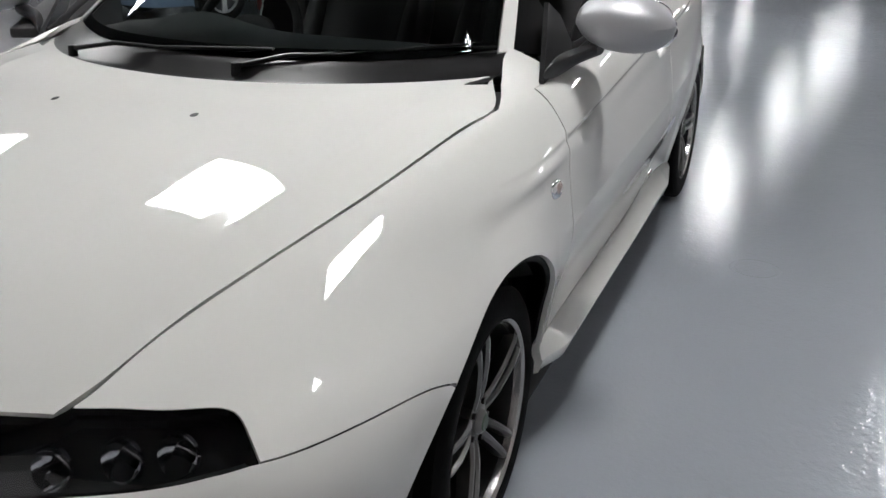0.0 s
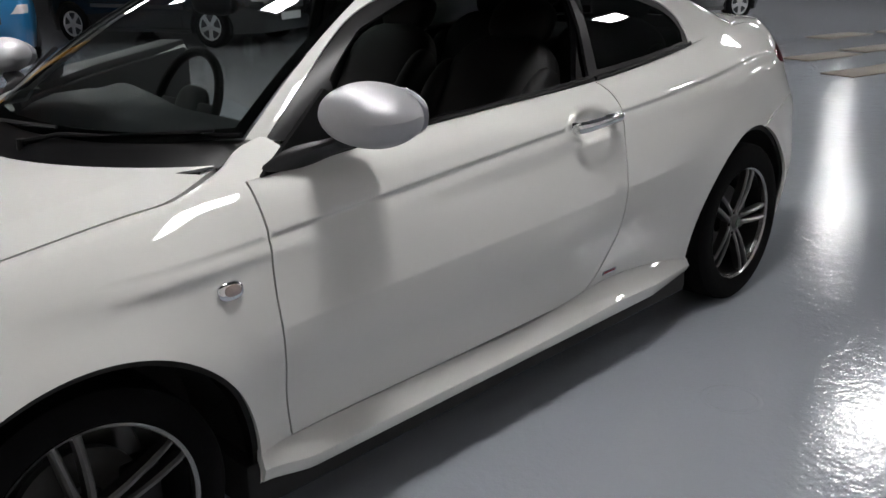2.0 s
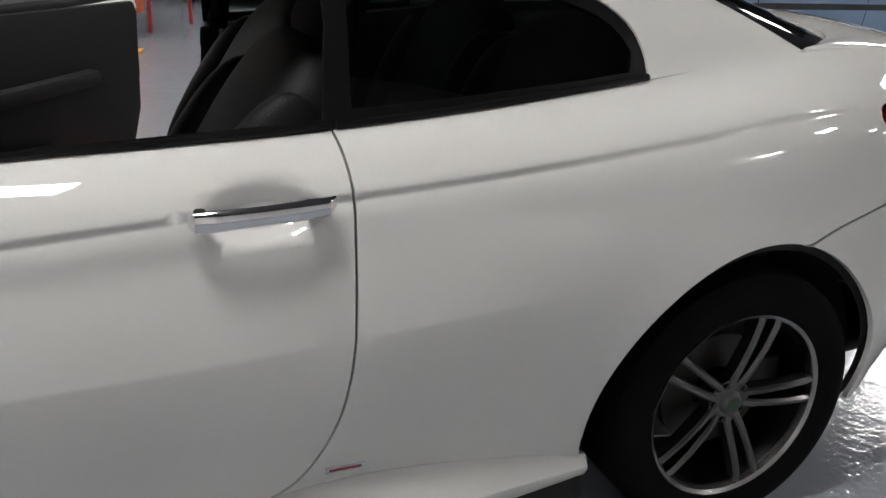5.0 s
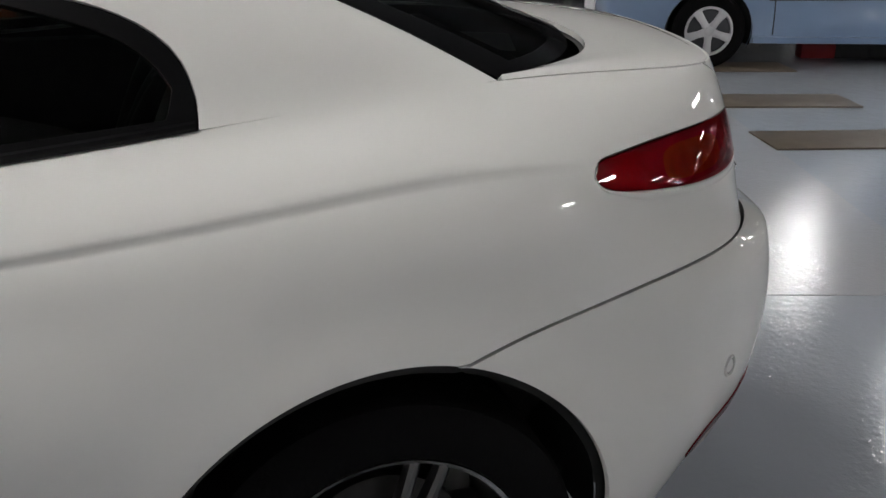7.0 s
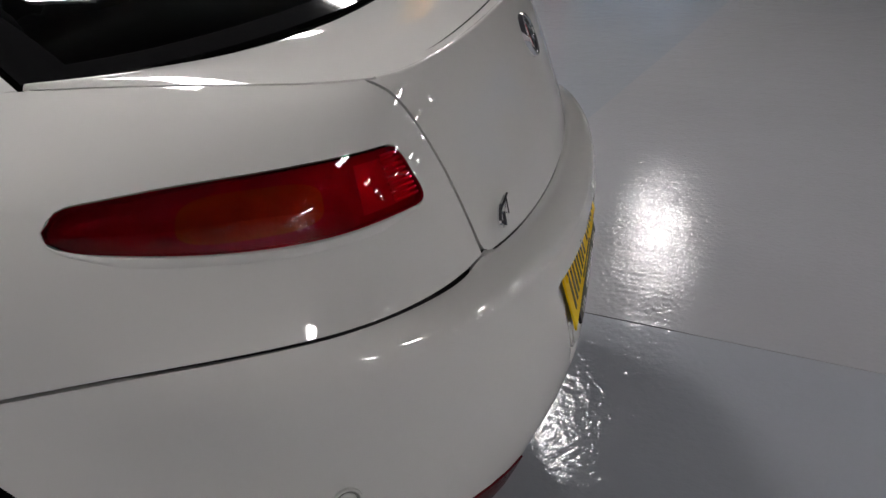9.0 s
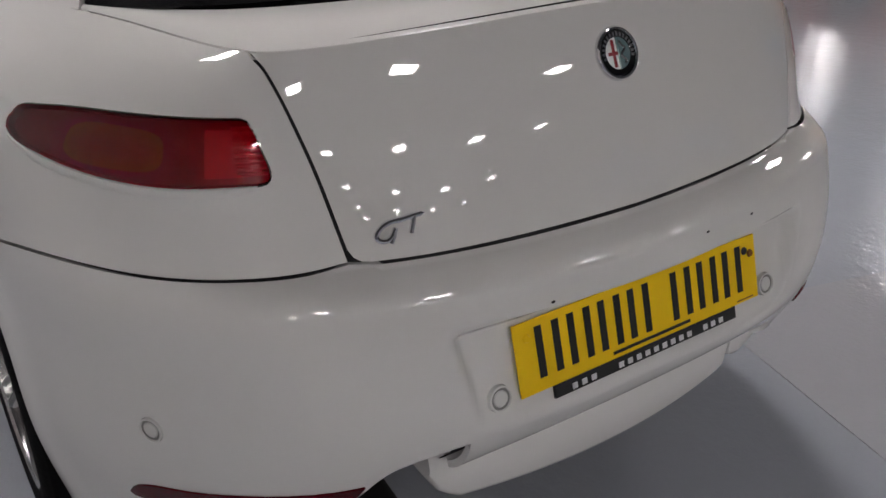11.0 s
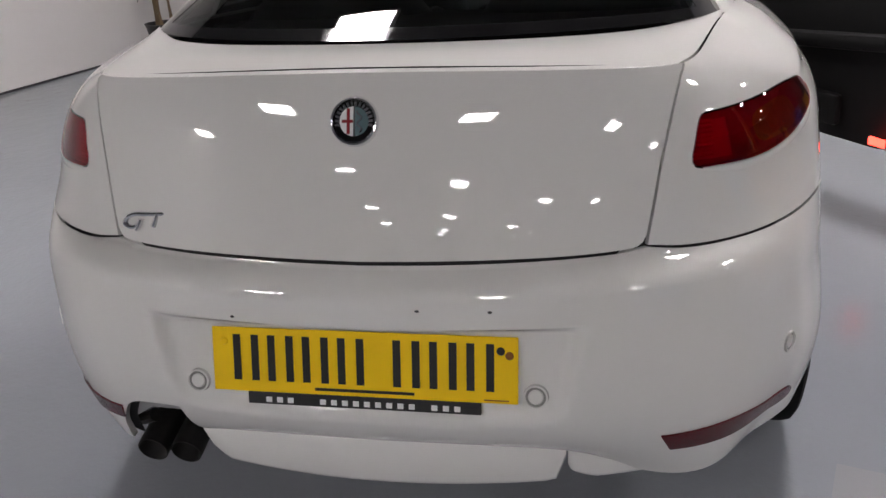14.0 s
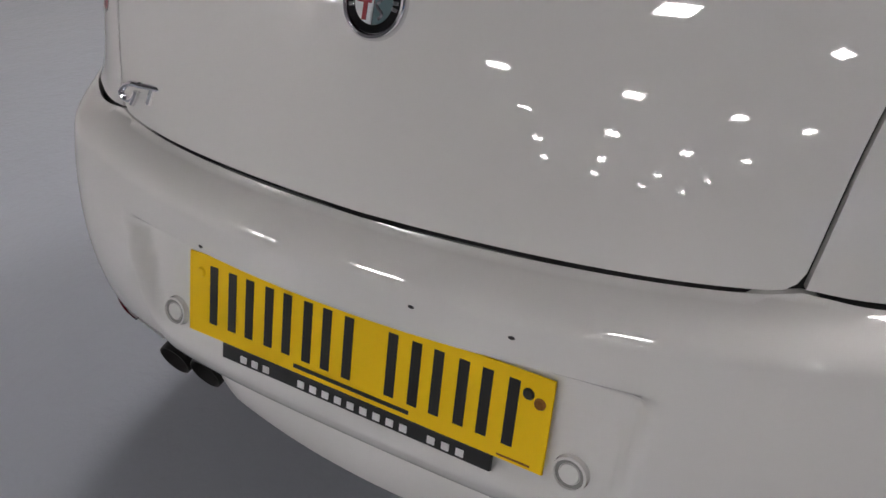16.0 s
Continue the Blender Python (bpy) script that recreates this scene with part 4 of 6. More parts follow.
# wheels
def wheel(x, side, turn, hub_y, hub_z):
    place = Matrix.Translation((x, side * hub_y, hub_z)) @ (Matrix() if side < 0 else Matrix.Rotation(math.pi, 4, "Z"))
    base = place @ Matrix.Diagonal((0.953, 1, 0.953, 1))
    rim = part("wheel", moved(lathe([(0.218, 0.02), (0.222, -0.004), (0.231, -0.010), (0.233, -0.002), (0.226, 0.004), (0.214, 0.03), (0.205, 0.08), (0.20, 0.19), (0.06, 0.19)], 64), base), ALLOY, coupe, "grey twin-spoke alloy wheel")
    r = hub_z
    part("tyre", moved(lathe([(0.217, 0.0), (0.224, -0.010), (r - 0.055, -0.014), (r - 0.032, -0.014), (r - 0.014, -0.008), (r - 0.004, 0.0), (r, 0.02), (r, 0.075), (r - 0.006, 0.08), (r, 0.085), (r, 0.125), (r - 0.006, 0.13), (r, 0.135), (r, 0.19), (r - 0.016, 0.21), (0.22, 0.205)], 72), place), RUBBER, rim, "black road tyre")
    part("rim_barrel", moved(lathe([(0.217, 0.012), (0.206, 0.05), (0.200, 0.185)], 48), base), ALLOY_DARK, rim)
    part("brake_disc", moved(lathe([(0.06, 0.075), (0.145, 0.075), (0.145, 0.095), (0.06, 0.095)], 40), base), DISC, rim, "dull steel brake disc")
    part("caliper", moved(boxed((0.09, 0.05, 0.14), (0.135, 0.085, 0.0), bevel=0.012), base), BLACK, rim)
    for k in range(5):
        a = radians(turn + 72 * k)
        spin = Matrix.Rotation(-a, 4, "Y")
        for off in (-1, 1):
            bm = bmesh.new()
            rows_ = []
            for r, o, wb, wt, y0, dep in ((0.030, 0.010, 0.024, 0.015, 0.022, 0.030), (0.058, 0.0145, 0.020, 0.011, 0.012, 0.034), (0.09, 0.0175, 0.019, 0.008, 0.004, 0.036), (0.15, 0.0215, 0.018, 0.0065, -0.004, 0.034), (0.205, 0.0245, 0.018, 0.006, -0.006, 0.030), (0.222, 0.0255, 0.018, 0.006, -0.003, 0.024)):
                o *= off
                rows_.append([bm.verts.new((r, y, o + d)) for y, d in ((y0 + dep, -wb / 2), (y0 + 0.006, -wb / 2), (y0, -wt / 2), (y0, wt / 2), (y0 + 0.006, wb / 2), (y0 + dep, wb / 2))])
            for p, q in zip(rows_, rows_[1:]):
                for i in range(5):
                    bm.faces.new((p[i], p[i + 1], q[i + 1], q[i]))
            bm.faces.new(rows_[-1])
            bmesh.ops.recalc_face_normals(bm, faces=bm.faces)
            part("spoke", moved(bm, base @ spin), ALLOY_SPOKE, rim)
    part("hub_cover", moved(lathe([(0.0, 0.004), (0.020, 0.004), (0.026, 0.008), (0.03, 0.016), (0.056, 0.020), (0.062, 0.05)], 32), base), ALLOY_SPOKE, rim)
    part("hub_badge", moved(lathe([(0.0, 0.0015), (0.017, 0.0015), (0.021, 0.005)], 24), base), BADGE_GREEN, rim, "small green round hub badge")
    for k in range(5):
        a = radians(turn + 36 + 72 * k)
        part("wheel_bolt", moved(lathe([(0.0, 0.012), (0.007, 0.012), (0.008, 0.03)], 8), base @ Matrix.Translation((0.045 * math.cos(a), 0, 0.045 * math.sin(a)))), DISC, rim)


for x, side, turn in ((-0.018, -1, 100), (2.603, -1, 73), (-0.018, 1, 40), (2.603, 1, 10)):
    wheel(x, side, turn, *((0.826, 0.291) if x < 1 else (0.824, 0.3115)))

# arch liners and floor pan
for cx, cz, r in ARCHES:
    for side in (-1, 1):
        bm = bmesh.new()
        rings = [[bm.verts.new((cx + (r + 0.004) * math.cos(radians(a)), side * (y if a > 36 or y < 0.8 else 0.755), cz + (r + 0.004) * math.sin(radians(a)))) for a in range(-6, 187, 6)] for y in (0.825, 0.70, 0.52)]
        for a, b in zip(rings, rings[1:]):
            for i in range(len(a) - 1):
                bm.faces.new((a[i], a[i + 1], b[i + 1], b[i]))
        bm.faces.new(rings[-1])
        part("arch_liner", bm, SEAM, coupe, "black wheel arch liner")
part("underbody", boxed((1.92, 1.62, 0.13), (1.29, 0, 0.192), bevel=0.02), SEAM, coupe, "black underside of the car")
part("front_underbody", boxed((1.3, 1.05, 0.08), (-0.25, 0, 0.235), bevel=0.03), SEAM, coupe)
part("axle_underbody", boxed((0.9, 1.05, 0.08), (2.62, 0, 0.30), bevel=0.03), SEAM, coupe)
part("rear_underbody", boxed((0.5, 0.80, 0.08), (3.12, 0, 0.45), bevel=0.03), SEAM, coupe)

# side skirts
SKIRT_TOP = Spline([0.34, 0.6, 1.0, 1.42, 1.58, 1.72, 1.90, 2.08, 2.245], [0.287, 0.292, 0.293, 0.298, 0.316, 0.328, 0.318, 0.290, 0.257])


def skirt(side, x0, x1):
    bm = bmesh.new()
    rows_ = []
    for x in np.linspace(x0, x1, int((x1 - x0) / 0.022)):
        top = float(SKIRT_TOP(x)[0])
        tail = max(0.0, (x - 1.95) / 0.3)
        front_ = min(1.0, max(0.0, (x - x0) / 0.13))
        front_ = front_ * front_ * (3 - 2 * front_)
        body_y = -float(tub.plain(x, tub.at_z(x, top))[0][1])
        wide = body_y + 0.005 + (0.864 - body_y - 0.005) * (0.25 + 0.75 * front_) - 0.045 * tail
        k = 0.30 * (top - 0.29)
        prof = [(body_y - 0.012, top - 0.003), (body_y + 0.002, top - 0.001), (body_y + 0.005, top - 0.004), (wide - 0.003, 0.247 + k), (wide, 0.243 + k), (wide, 0.238 + k), (wide - 0.010, 0.209), (wide - 0.014, 0.205), (wide - 0.022, 0.203), (0.79, 0.196)]
        rows_.append([bm.verts.new((x, side * y, z)) for y, z in prof])
    for a, b in zip(rows_, rows_[1:]):
        for i in range(len(a) - 1):
            bm.faces.new((a[i], a[i + 1], b[i + 1], b[i]))
    bm.faces.new(rows_[0])
    bm.faces.new(rows_[-1])
    bmesh.ops.recalc_face_normals(bm, faces=bm.faces)
    return bm


for side in (-1, 1):
    part("side_skirt", skirt(side, 0.368, 2.243), PAINT, coupe, "white side skirt under the door")
badge_at = on_body(1.721, 0.352, 0.001)
part("skirt_script", moved(boxed((0.075, 0.014, 0.002), bevel=0.0005), badge_at), CHROME, coupe, "thin metal script plate", smooth=False)
part("skirt_script_line", moved(boxed((0.060, 0.004, 0.001), (0, 0, 0.0018), bevel=0), badge_at), BADGE_RED, coupe, smooth=False)

# door handle with its bar
bm = bmesh.new()
rows_ = []
for x, y, z, h, d in ((1.472, 0.852, 0.861, 0.010, 0.004), (1.480, 0.866, 0.8615, 0.017, 0.010), (1.51, 0.873, 0.863, 0.0175, 0.011), (1.58, 0.876, 0.866, 0.016, 0.010), (1.64, 0.874, 0.868, 0.0165, 0.011), (1.685, 0.868, 0.869, 0.016, 0.011), (1.700, 0.855, 0.872, 0.010, 0.006)):
    rows_.append([bm.verts.new((x, -(y + d * math.cos(a)), z + h * math.sin(a))) for a in [2 * math.pi * i / 12 for i in range(12)]])
for a, b in zip(rows_, rows_[1:]):
    for i in range(12):
        bm.faces.new((a[i], a[(i + 1) % 12], b[(i + 1) % 12], b[i]))
bm.faces.new(rows_[0])
bm.faces.new(rows_[-1])
bmesh.ops.recalc_face_normals(bm, faces=bm.faces)
part("door_handle", bm, CHROME, coupe, "chrome pull handle in a round cup")
for x, w_ in ((1.492, 0.020), (1.672, 0.04)):
    part("handle_foot", boxed((w_, 0.035, 0.016), (x, -0.848, 0.866), bevel=0.006), BLACK, coupe)

# side repeater behind the front arch
rep = on_body(0.303, 0.704, 0.001)
part("side_repeater", moved(ellipsoid((0, 0, 0), (0.030, 0.021, 0.010), 2.6, 24, 12), rep), CHROME, coupe, "small chrome-edged side repeater")
part("repeater_lens", moved(ellipsoid((0.002, 0.001, 0.004), (0.022, 0.014, 0.009), 2.4, 20, 10), rep), material("smoked lens", (0.30, 0.24, 0.22), 0.12, 0, 0.3, 60, coat=1), coupe)

# mirrors
for side in (-1, 1):
    def flip_y(bm):
        if side > 0:
            bmesh.ops.transform(bm, matrix=Matrix.Diagonal((1, -1, 1, 1)), verts=bm.verts)
            bmesh.ops.reverse_faces(bm, faces=bm.faces)
        return bm

    rot = Euler((radians(6), radians(-6), radians(14))).to_matrix()
    egg = ellipsoid((0.668, -0.905, 1.022), (0.098, 0.119, 0.066), 2.25, 40, 28, rot)
    for v in egg.verts:
        if v.co.x > 0.735:
            v.co.x = 0.735 + (v.co.x - 0.735) * 0.3
        k = (v.co.y + 0.905) / 0.128
        v.co.z -= 0.010 * k * k * (1 if v.co.z > 1.022 else -0.6)
    part("wing_mirror", flip_y(egg), SILVER, coupe, "silver egg-shaped wing mirror")
    part("mirror_glass", flip_y(moved(ellipsoid((0, 0, 0), (0.004, 0.100, 0.055), 2.4, 28, 12), Matrix.Translation((0.745, -0.905, 1.020)))), CHROME, coupe, "mirror glass")
    foot = bmesh.new()
    secs = [((0.50, -0.762, 0.918), 0.030, 0.012), ((0.56, -0.775, 0.930), 0.055, 0.026), ((0.62, -0.805, 0.945), 0.055, 0.020), ((0.65, -0.85, 0.965), 0.045, 0.020)]
    path_ = Spline([0, 1, 2, 3], [(*c, a, b) for c, a, b in secs])(np.linspace(0, 3, 16))
    rings = []
    for c, a, b in [(q[:3], q[3], q[4]) for q in path_]:
        rings.append([foot.verts.new((c[0] + a * math.cos(t), c[1] - 0.004, c[2] + b * math.sin(t))) for t in [2 * math.pi * i / 14 for i in range(14)]])
    for p, q in zip(rings, rings[1:]):
        for i in range(14):
            foot.faces.new((p[i], p[(i + 1) % 14], q[(i + 1) % 14], q[i]))
    foot.faces.new(rings[0])
    foot.faces.new(rings[-1])
    bmesh.ops.recalc_face_normals(foot, faces=foot.faces)
    part("mirror_foot", flip_y(foot), BLACK, coupe, "black plastic mirror foot")
    tri = prism([(0.466, 0.899), (0.60, 0.908), (0.74, 0.918), (0.78, 0.95), (0.76, 1.02), (0.70, 1.055), (0.555, 0.957)], 0.012, "Y")
    for v in tri.verts:
        v.co.y = -(0.768 - (v.co.z - 0.90) * 0.42) + v.co.y
    part("mirror_triangle", flip_y(tri), SURROUND, coupe, "black corner panel")

# headlamps: dark clear-covered units
HEAD = [(-1.0, 0.78), (-0.89, 0.834), (-0.83, 0.844)] + smooth(LAMP_EDGE, 6) + [(-0.575, 0.51), (-0.582, 0.498), (-0.635, 0.500), (-0.8, 0.492), (-1.0, 0.47)]
for flip in (False, True):
    unit = panel("headlamp", coupe, SOCKET, tub, HEAD, step=0.02, gap=0, lift=-0.05, depth=-0.05, mirrored=flip, label="dark headlamp unit with three round reflectors")
    panel("lens", unit, LENS, tub, HEAD, step=0.02, gap=0.002, lift=0.0, depth=0, mirrored=flip, label="clear lens")
    for s, v in ((-0.66, 0.585), (-0.74, 0.62), (-0.84, 0.65)):
        p, n = tub.pos(s, v)[0] * [1, -1 if flip else 1, 1], tub.normal(s, v)[0] * [1, -1 if flip else 1, 1]
        q = Vector(p) - Vector(n) * 0.045
        m = Matrix.Translation(q) @ Vector((0, 0, 1)).rotation_difference(Vector((-0.9, n[1] * 0.5, 0.35))).to_matrix().to_4x4()
        part("reflector", moved(lathe([(0.0, 0.0), (0.018, 0.003), (0.028, 0.014), (0.031, 0.024), (0.034, 0.020)], 28, "Z"), m), CHROME, unit, "round chrome lamp bowl")

# washer nozzles, scuttle, wipers
for y in (-0.185, 0.185):
    part("washer_nozzle", ellipsoid((-0.048, y, 0.873), (0.017, 0.011, 0.009), 2.4, 16, 10), BLACK, coupe, "black washer nozzle")
cow = bmesh.new()
rows_ = []
for k in range(41):
    y = -0.665 + 1.33 * k / 40
    f = abs(y) / 0.69
    x0, z0 = 0.157 + 0.242 * f ** 2.5, 0.888 + 0.020 * f ** 2.5
    x1, z1 = 0.25 + 0.30 * f ** 2.4, 0.935 + 0.012 * f
    rows_.append([cow.verts.new(c) for c in ((x0 - 0.02, y, z0 - 0.03), (x0 + 0.004, y, z0 + 0.004), ((x0 + x1) / 2, y, max(z0 + 0.010, (z0 + z1) / 2 - 0.01)), (x1 - 0.02, y, z1 - 0.008), (x1 + 0.03, y, z1 + 0.008))])
for a, b in zip(rows_, rows_[1:]):
    for i in range(4):
        cow.faces.new((a[i], b[i], b[i + 1], a[i + 1]))
part("scuttle", cow, SURROUND, coupe, "black plastic scuttle under the windscreen")
for y0, y1, x1, z1 in ((0.42, -0.18, 0.300, 0.950), (-0.10, -0.60, 0.485, 0.965)):
    p0, p1 = Vector((0.21 + 0.10 * abs(y0), y0, 0.928)), Vector((x1, y1, z1))
    mid = p0.lerp(p1, 0.45) + Vector((-0.012, 0, 0.010))
    arm = part("wiper", tube([p0, p0.lerp(mid, 0.5) + Vector((0, 0, 0.012)), mid, p1 + Vector((-0.012, 0.02, 0.012))], [0.007, 0.006, 0.005, 0.004], 8), SURROUND, coupe, "black wiper arm and blade")
    part("wiper_pivot", moved(lathe([(0.0, 0.010), (0.011, 0.008), (0.013, -0.02)], 16, "Z"), Matrix.Translation(p0)), SURROUND, coupe)
    part("blade", tube([p0.lerp(p1, 0.30) + Vector((0.03, 0, 0.004)), p0.lerp(p1, 0.7) + Vector((0.015, 0, 0.004)), p1 + (p1 - p0) * 0.08], 0.006, 6), RUBBER, arm)

# plate with plain bars, holder strip, screws
plate_m = Matrix.Translation((PLATE_X, 0, PLATE_Z)) @ Matrix.Rotation(radians(-14), 4, "Y")
plate = part("number_plate", moved(boxed((0.004, 0.520, 0.111), bevel=0.0015), plate_m), YELLOW_PLATE, coupe, "yellow rear number plate with black bars", smooth=False)
for y in (-0.205, -0.144, -0.083, -0.022, 0.072, 0.133, 0.194):
    for d in (-0.016, 0.016):
        part("plate_bar", moved(boxed((0.001, 0.013, 0.079), (0.0024, y + 0.005 + d, 0.004), bevel=0), plate_m), INK, plate, smooth=False)
part("plate_bar", moved(boxed((0.001, 0.17, 0.005), (0.0024, 0.005, -0.046), bevel=0), plate_m), INK, plate, smooth=False)
part("plate_bar", moved(boxed((0.001, 0.04, 0.002), (0.0024, 0.225, -0.050), bevel=0), plate_m), RUST, plate, smooth=False)
strip = part("plate_holder", moved(boxed((0.006, 0.40, 0.022), (-0.001, 0.0, -0.066), bevel=0.002), plate_m), INK, plate, "black holder strip with white print", smooth=False)
for i in range(18):
    if i not in (3, 4, 14):
        part("print_bar", moved(boxed((0.001, 0.010, 0.009), (0.0026, -0.162 + 0.019 * i, -0.068), bevel=0), plate_m), WHITE_INK, strip, smooth=False)
for y, z, mat in ((-0.238, 0.031, YELLOW_PLATE), (0.232, 0.032, INK), (0.246, 0.025, RUST)):
    part("plate_screw", moved(lathe([(0.0, 0.003), (0.005, 0.003), (0.007, 0.0)], 12, "X"), plate_m @ Matrix.Translation((0.002, y, z))), mat, plate)

# parking sensors
SENSOR_GAP = material("grey sensor gap", (0.22, 0.22, 0.21), 0.5, 0, 0.1)
for y in (-0.2925, 0.2875):
    m = plate_m @ Matrix.Translation((-0.005, y, -0.043))
    part("parking_sensor", moved(lathe([(0.0, 0.002), (0.011, 0.002), (0.012, 0.0), (0.016, 0.0), (0.017, 0.004), (0.020, 0.004), (0.021, -0.01)], 28, "X"), m), PAINT, bumper, "round white parking sensor")
    part("sensor_ring", moved(lathe([(0.0125, 0.0012), (0.0165, 0.0012)], 28, "X"), m), SENSOR_GAP, bumper)
for right in (False, True):
    m = on_body(3.268, 0.532, 0.0, right, rear_tub) @ Matrix.Rotation(radians(-90), 4, "Y")
    part("parking_sensor", moved(lathe([(0.0, 0.002), (0.011, 0.002), (0.012, 0.0), (0.016, 0.0), (0.017, 0.004), (0.020, 0.004), (0.021, -0.01)], 28, "X"), m), PAINT, bumper, "round white parking sensor")
    part("sensor_ring", moved(lathe([(0.0125, 0.0012), (0.0165, 0.0012)], 28, "X"), m), SENSOR_GAP, bumper)

# round tailgate badge
at_badge = on_body(END, 0.977, 0.0)
out = Matrix.Translation(at_badge.translation) @ Matrix((Vector((0, 1, 0)), at_badge.col[2].xyz.cross(Vector((0, 1, 0))), at_badge.col[2].xyz)).transposed().to_4x4()
badge = part("round_badge", moved(lathe([(0.0, 0.003), (0.033, 0.003), (0.0345, 0.0065), (0.0375, 0.007), (0.040, 0.003), (0.040, -0.003)], 48, "Z"), out), CHROME, tailgate, "round enamel badge with a chrome rim")
part("badge_ring", moved(lathe([(0.0240, 0.0046), (0.0325, 0.0046), (0.0325, 0.003)], 40, "Z"), out), GLOSS_BLACK, badge, "black ring")
part("badge_half", moved(prism([(-0.0235 * math.cos(a), 0.0235 * math.sin(a)) for a in np.linspace(-1.5, 1.5, 14)], 0.0016, "Z", (0, 0, 0.003)), out), WHITE_INK, badge, "white half")
part("badge_half", moved(prism([(0.0235 * math.cos(a), 0.0235 * math.sin(a)) for a in np.linspace(-1.5, 1.5, 14)], 0.0016, "Z", (0, 0, 0.003)), out), BADGE_BLUE, badge, "pale blue half")
part("badge_cross", moved(boxed((0.005, 0.040, 0.0012), (-0.009, 0, 0.0052), bevel=0), out), BADGE_RED, badge, "red cross")
part("badge_cross", moved(boxed((0.018, 0.005, 0.0012), (-0.0105, 0, 0.0054), bevel=0), out), BADGE_RED, badge)
part("badge_coil", moved(tube([(0.009 + 0.004 * math.sin(k * 0.9), -0.017 + 0.0026 * k, 0.0055) for k in range(14)], 0.0019, 6), out), CHROME, badge, "bright metal curl")
for k in range(16):
    a = radians(192 - 13.6 * k)
    part("badge_mark", moved(boxed((0.0040, 0.0064, 0.0014), bevel=0.0003), out @ Matrix.Rotation(a, 4, "Z") @ Matrix.Translation((0.0278, 0, 0.0049)) @ Matrix.Rotation(radians(90), 4, "Z")), CHROME, badge, smooth=False)

# GT lettering in chrome script
at_gt = on_body(END - 0.374, 0.808, 0.004)
gt = Matrix.Translation(at_gt.translation) @ Matrix((Vector((0, 1, 0)), at_gt.col[2].xyz.cross(Vector((0, 1, 0))), at_gt.col[2].xyz)).transposed().to_4x4()
letter_g = smooth([(0.004, 0.0105), (-0.012, 0.0105), (-0.027, 0.005), (-0.034, -0.005), (-0.027, -0.012), (-0.012, -0.010), (-0.006, -0.002), (-0.004, 0.001)], 5)
part("letter_g", moved(tube([(x, y, 0.002) for x, y in letter_g] + [(-0.009, -0.010, 0.002), (-0.014, -0.018, 0.002)], 0.0042, 8), gt), CHROME, tailgate, "chrome script letter G")
part("letter_t", moved(tube([(-0.002, 0.010, 0.002), (0.016, 0.0105, 0.002), (0.044, 0.0115, 0.002)], 0.0042, 8), gt), CHROME, tailgate, "chrome script letter T")
part("letter_t_stem", moved(tube([(0.027, 0.0105, 0.002), (0.023, 0.000, 0.002), (0.018, -0.012, 0.002)], 0.0042, 8), gt), CHROME, tailgate)

# low lip, exhaust, reflectors
def lip(y0, y1, drop):
    bm = bmesh.new()
    rows_ = []
    for y in np.linspace(y0, y1, 40):
        xt, xb, zt = 3.434 - 0.32 * y * y, 3.447 - 0.35 * y * y, 0.432 - 0.09 * y * y
        end = min(1.0, max(0.0, (y - y0) / 0.05) ** 0.5, max(0.0, (y1 - y) / 0.02) ** 0.5)
        zb = 0.314 + 0.03 * y * y + drop * (1 - end)
        rows_.append([bm.verts.new((x, y, z)) for x, z in ((xt - 0.05, zt + 0.010), (xt - 0.001, zt + 0.001), (xt + 0.002, zt - 0.001), (xt + 0.008, zt - 0.006), ((xt + xb) / 2 + 0.008, zt * 0.5 + zb * 0.5), (xb + 0.002, zb + 0.014), (xb - 0.003, zb + 0.005), (xb - 0.012, zb), (xb - 0.12, zb + 0.012))])
    for a, b in zip(rows_, rows_[1:]):
        for i in range(len(a) - 1):
            bm.faces.new((a[i], a[i + 1], b[i + 1], b[i]))
    bm.faces.new(rows_[0])
    bm.faces.new(rows_[-1])
    bmesh.ops.recalc_face_normals(bm, faces=bm.faces)
    return bm


part("bumper_lip", lip(-0.356, 0.330, 0.05), PAINT, bumper, "white lower lip of the bumper")
part("lip_end", lip(0.333, 0.515, 0.03), PAINT, bumper)
INSIDE = material("grey bumper inside", (0.30, 0.30, 0.295), 0.5, 0, 0.1)
panel("exhaust_cutout", bumper, INSIDE, rear_tub, [(3.515, 0.075), (3.60, 0.150), (3.66, 0.158), (3.73, 0.160), (3.73, 0.25), (3.60, 0.25), (3.53, 0.16)], step=0.02, gap=0, lift=-0.024, depth=0.01, label="grey inner edge of the exhaust cut-out")
for y in (-0.489, -0.418):
    part("exhaust_pipe", moved(lathe([(0.0, -0.25), (0.030, -0.25), (0.0315, -0.01), (0.031, 0.0), (0.029, 0.0), (0.026, -0.02), (0.0, -0.06)], 28, "X"), Matrix.Translation((3.379, y, 0.305)) @ Matrix.Rotation(radians(15), 4, "Y")), SOOT, coupe, "sooty round exhaust tailpipe")
part("exhaust_hanger", tube([(3.30, -0.56, 0.40), (3.325, -0.55, 0.365), (3.34, -0.52, 0.352), (3.345, -0.49, 0.365)], 0.014, 10), DISC, coupe, "grey exhaust hanger")
part("silencer", ellipsoid((3.10, -0.42, 0.33), (0.16, 0.26, 0.08), 3.0, 24, 12), SOOT, coupe, "sooty silencer box")
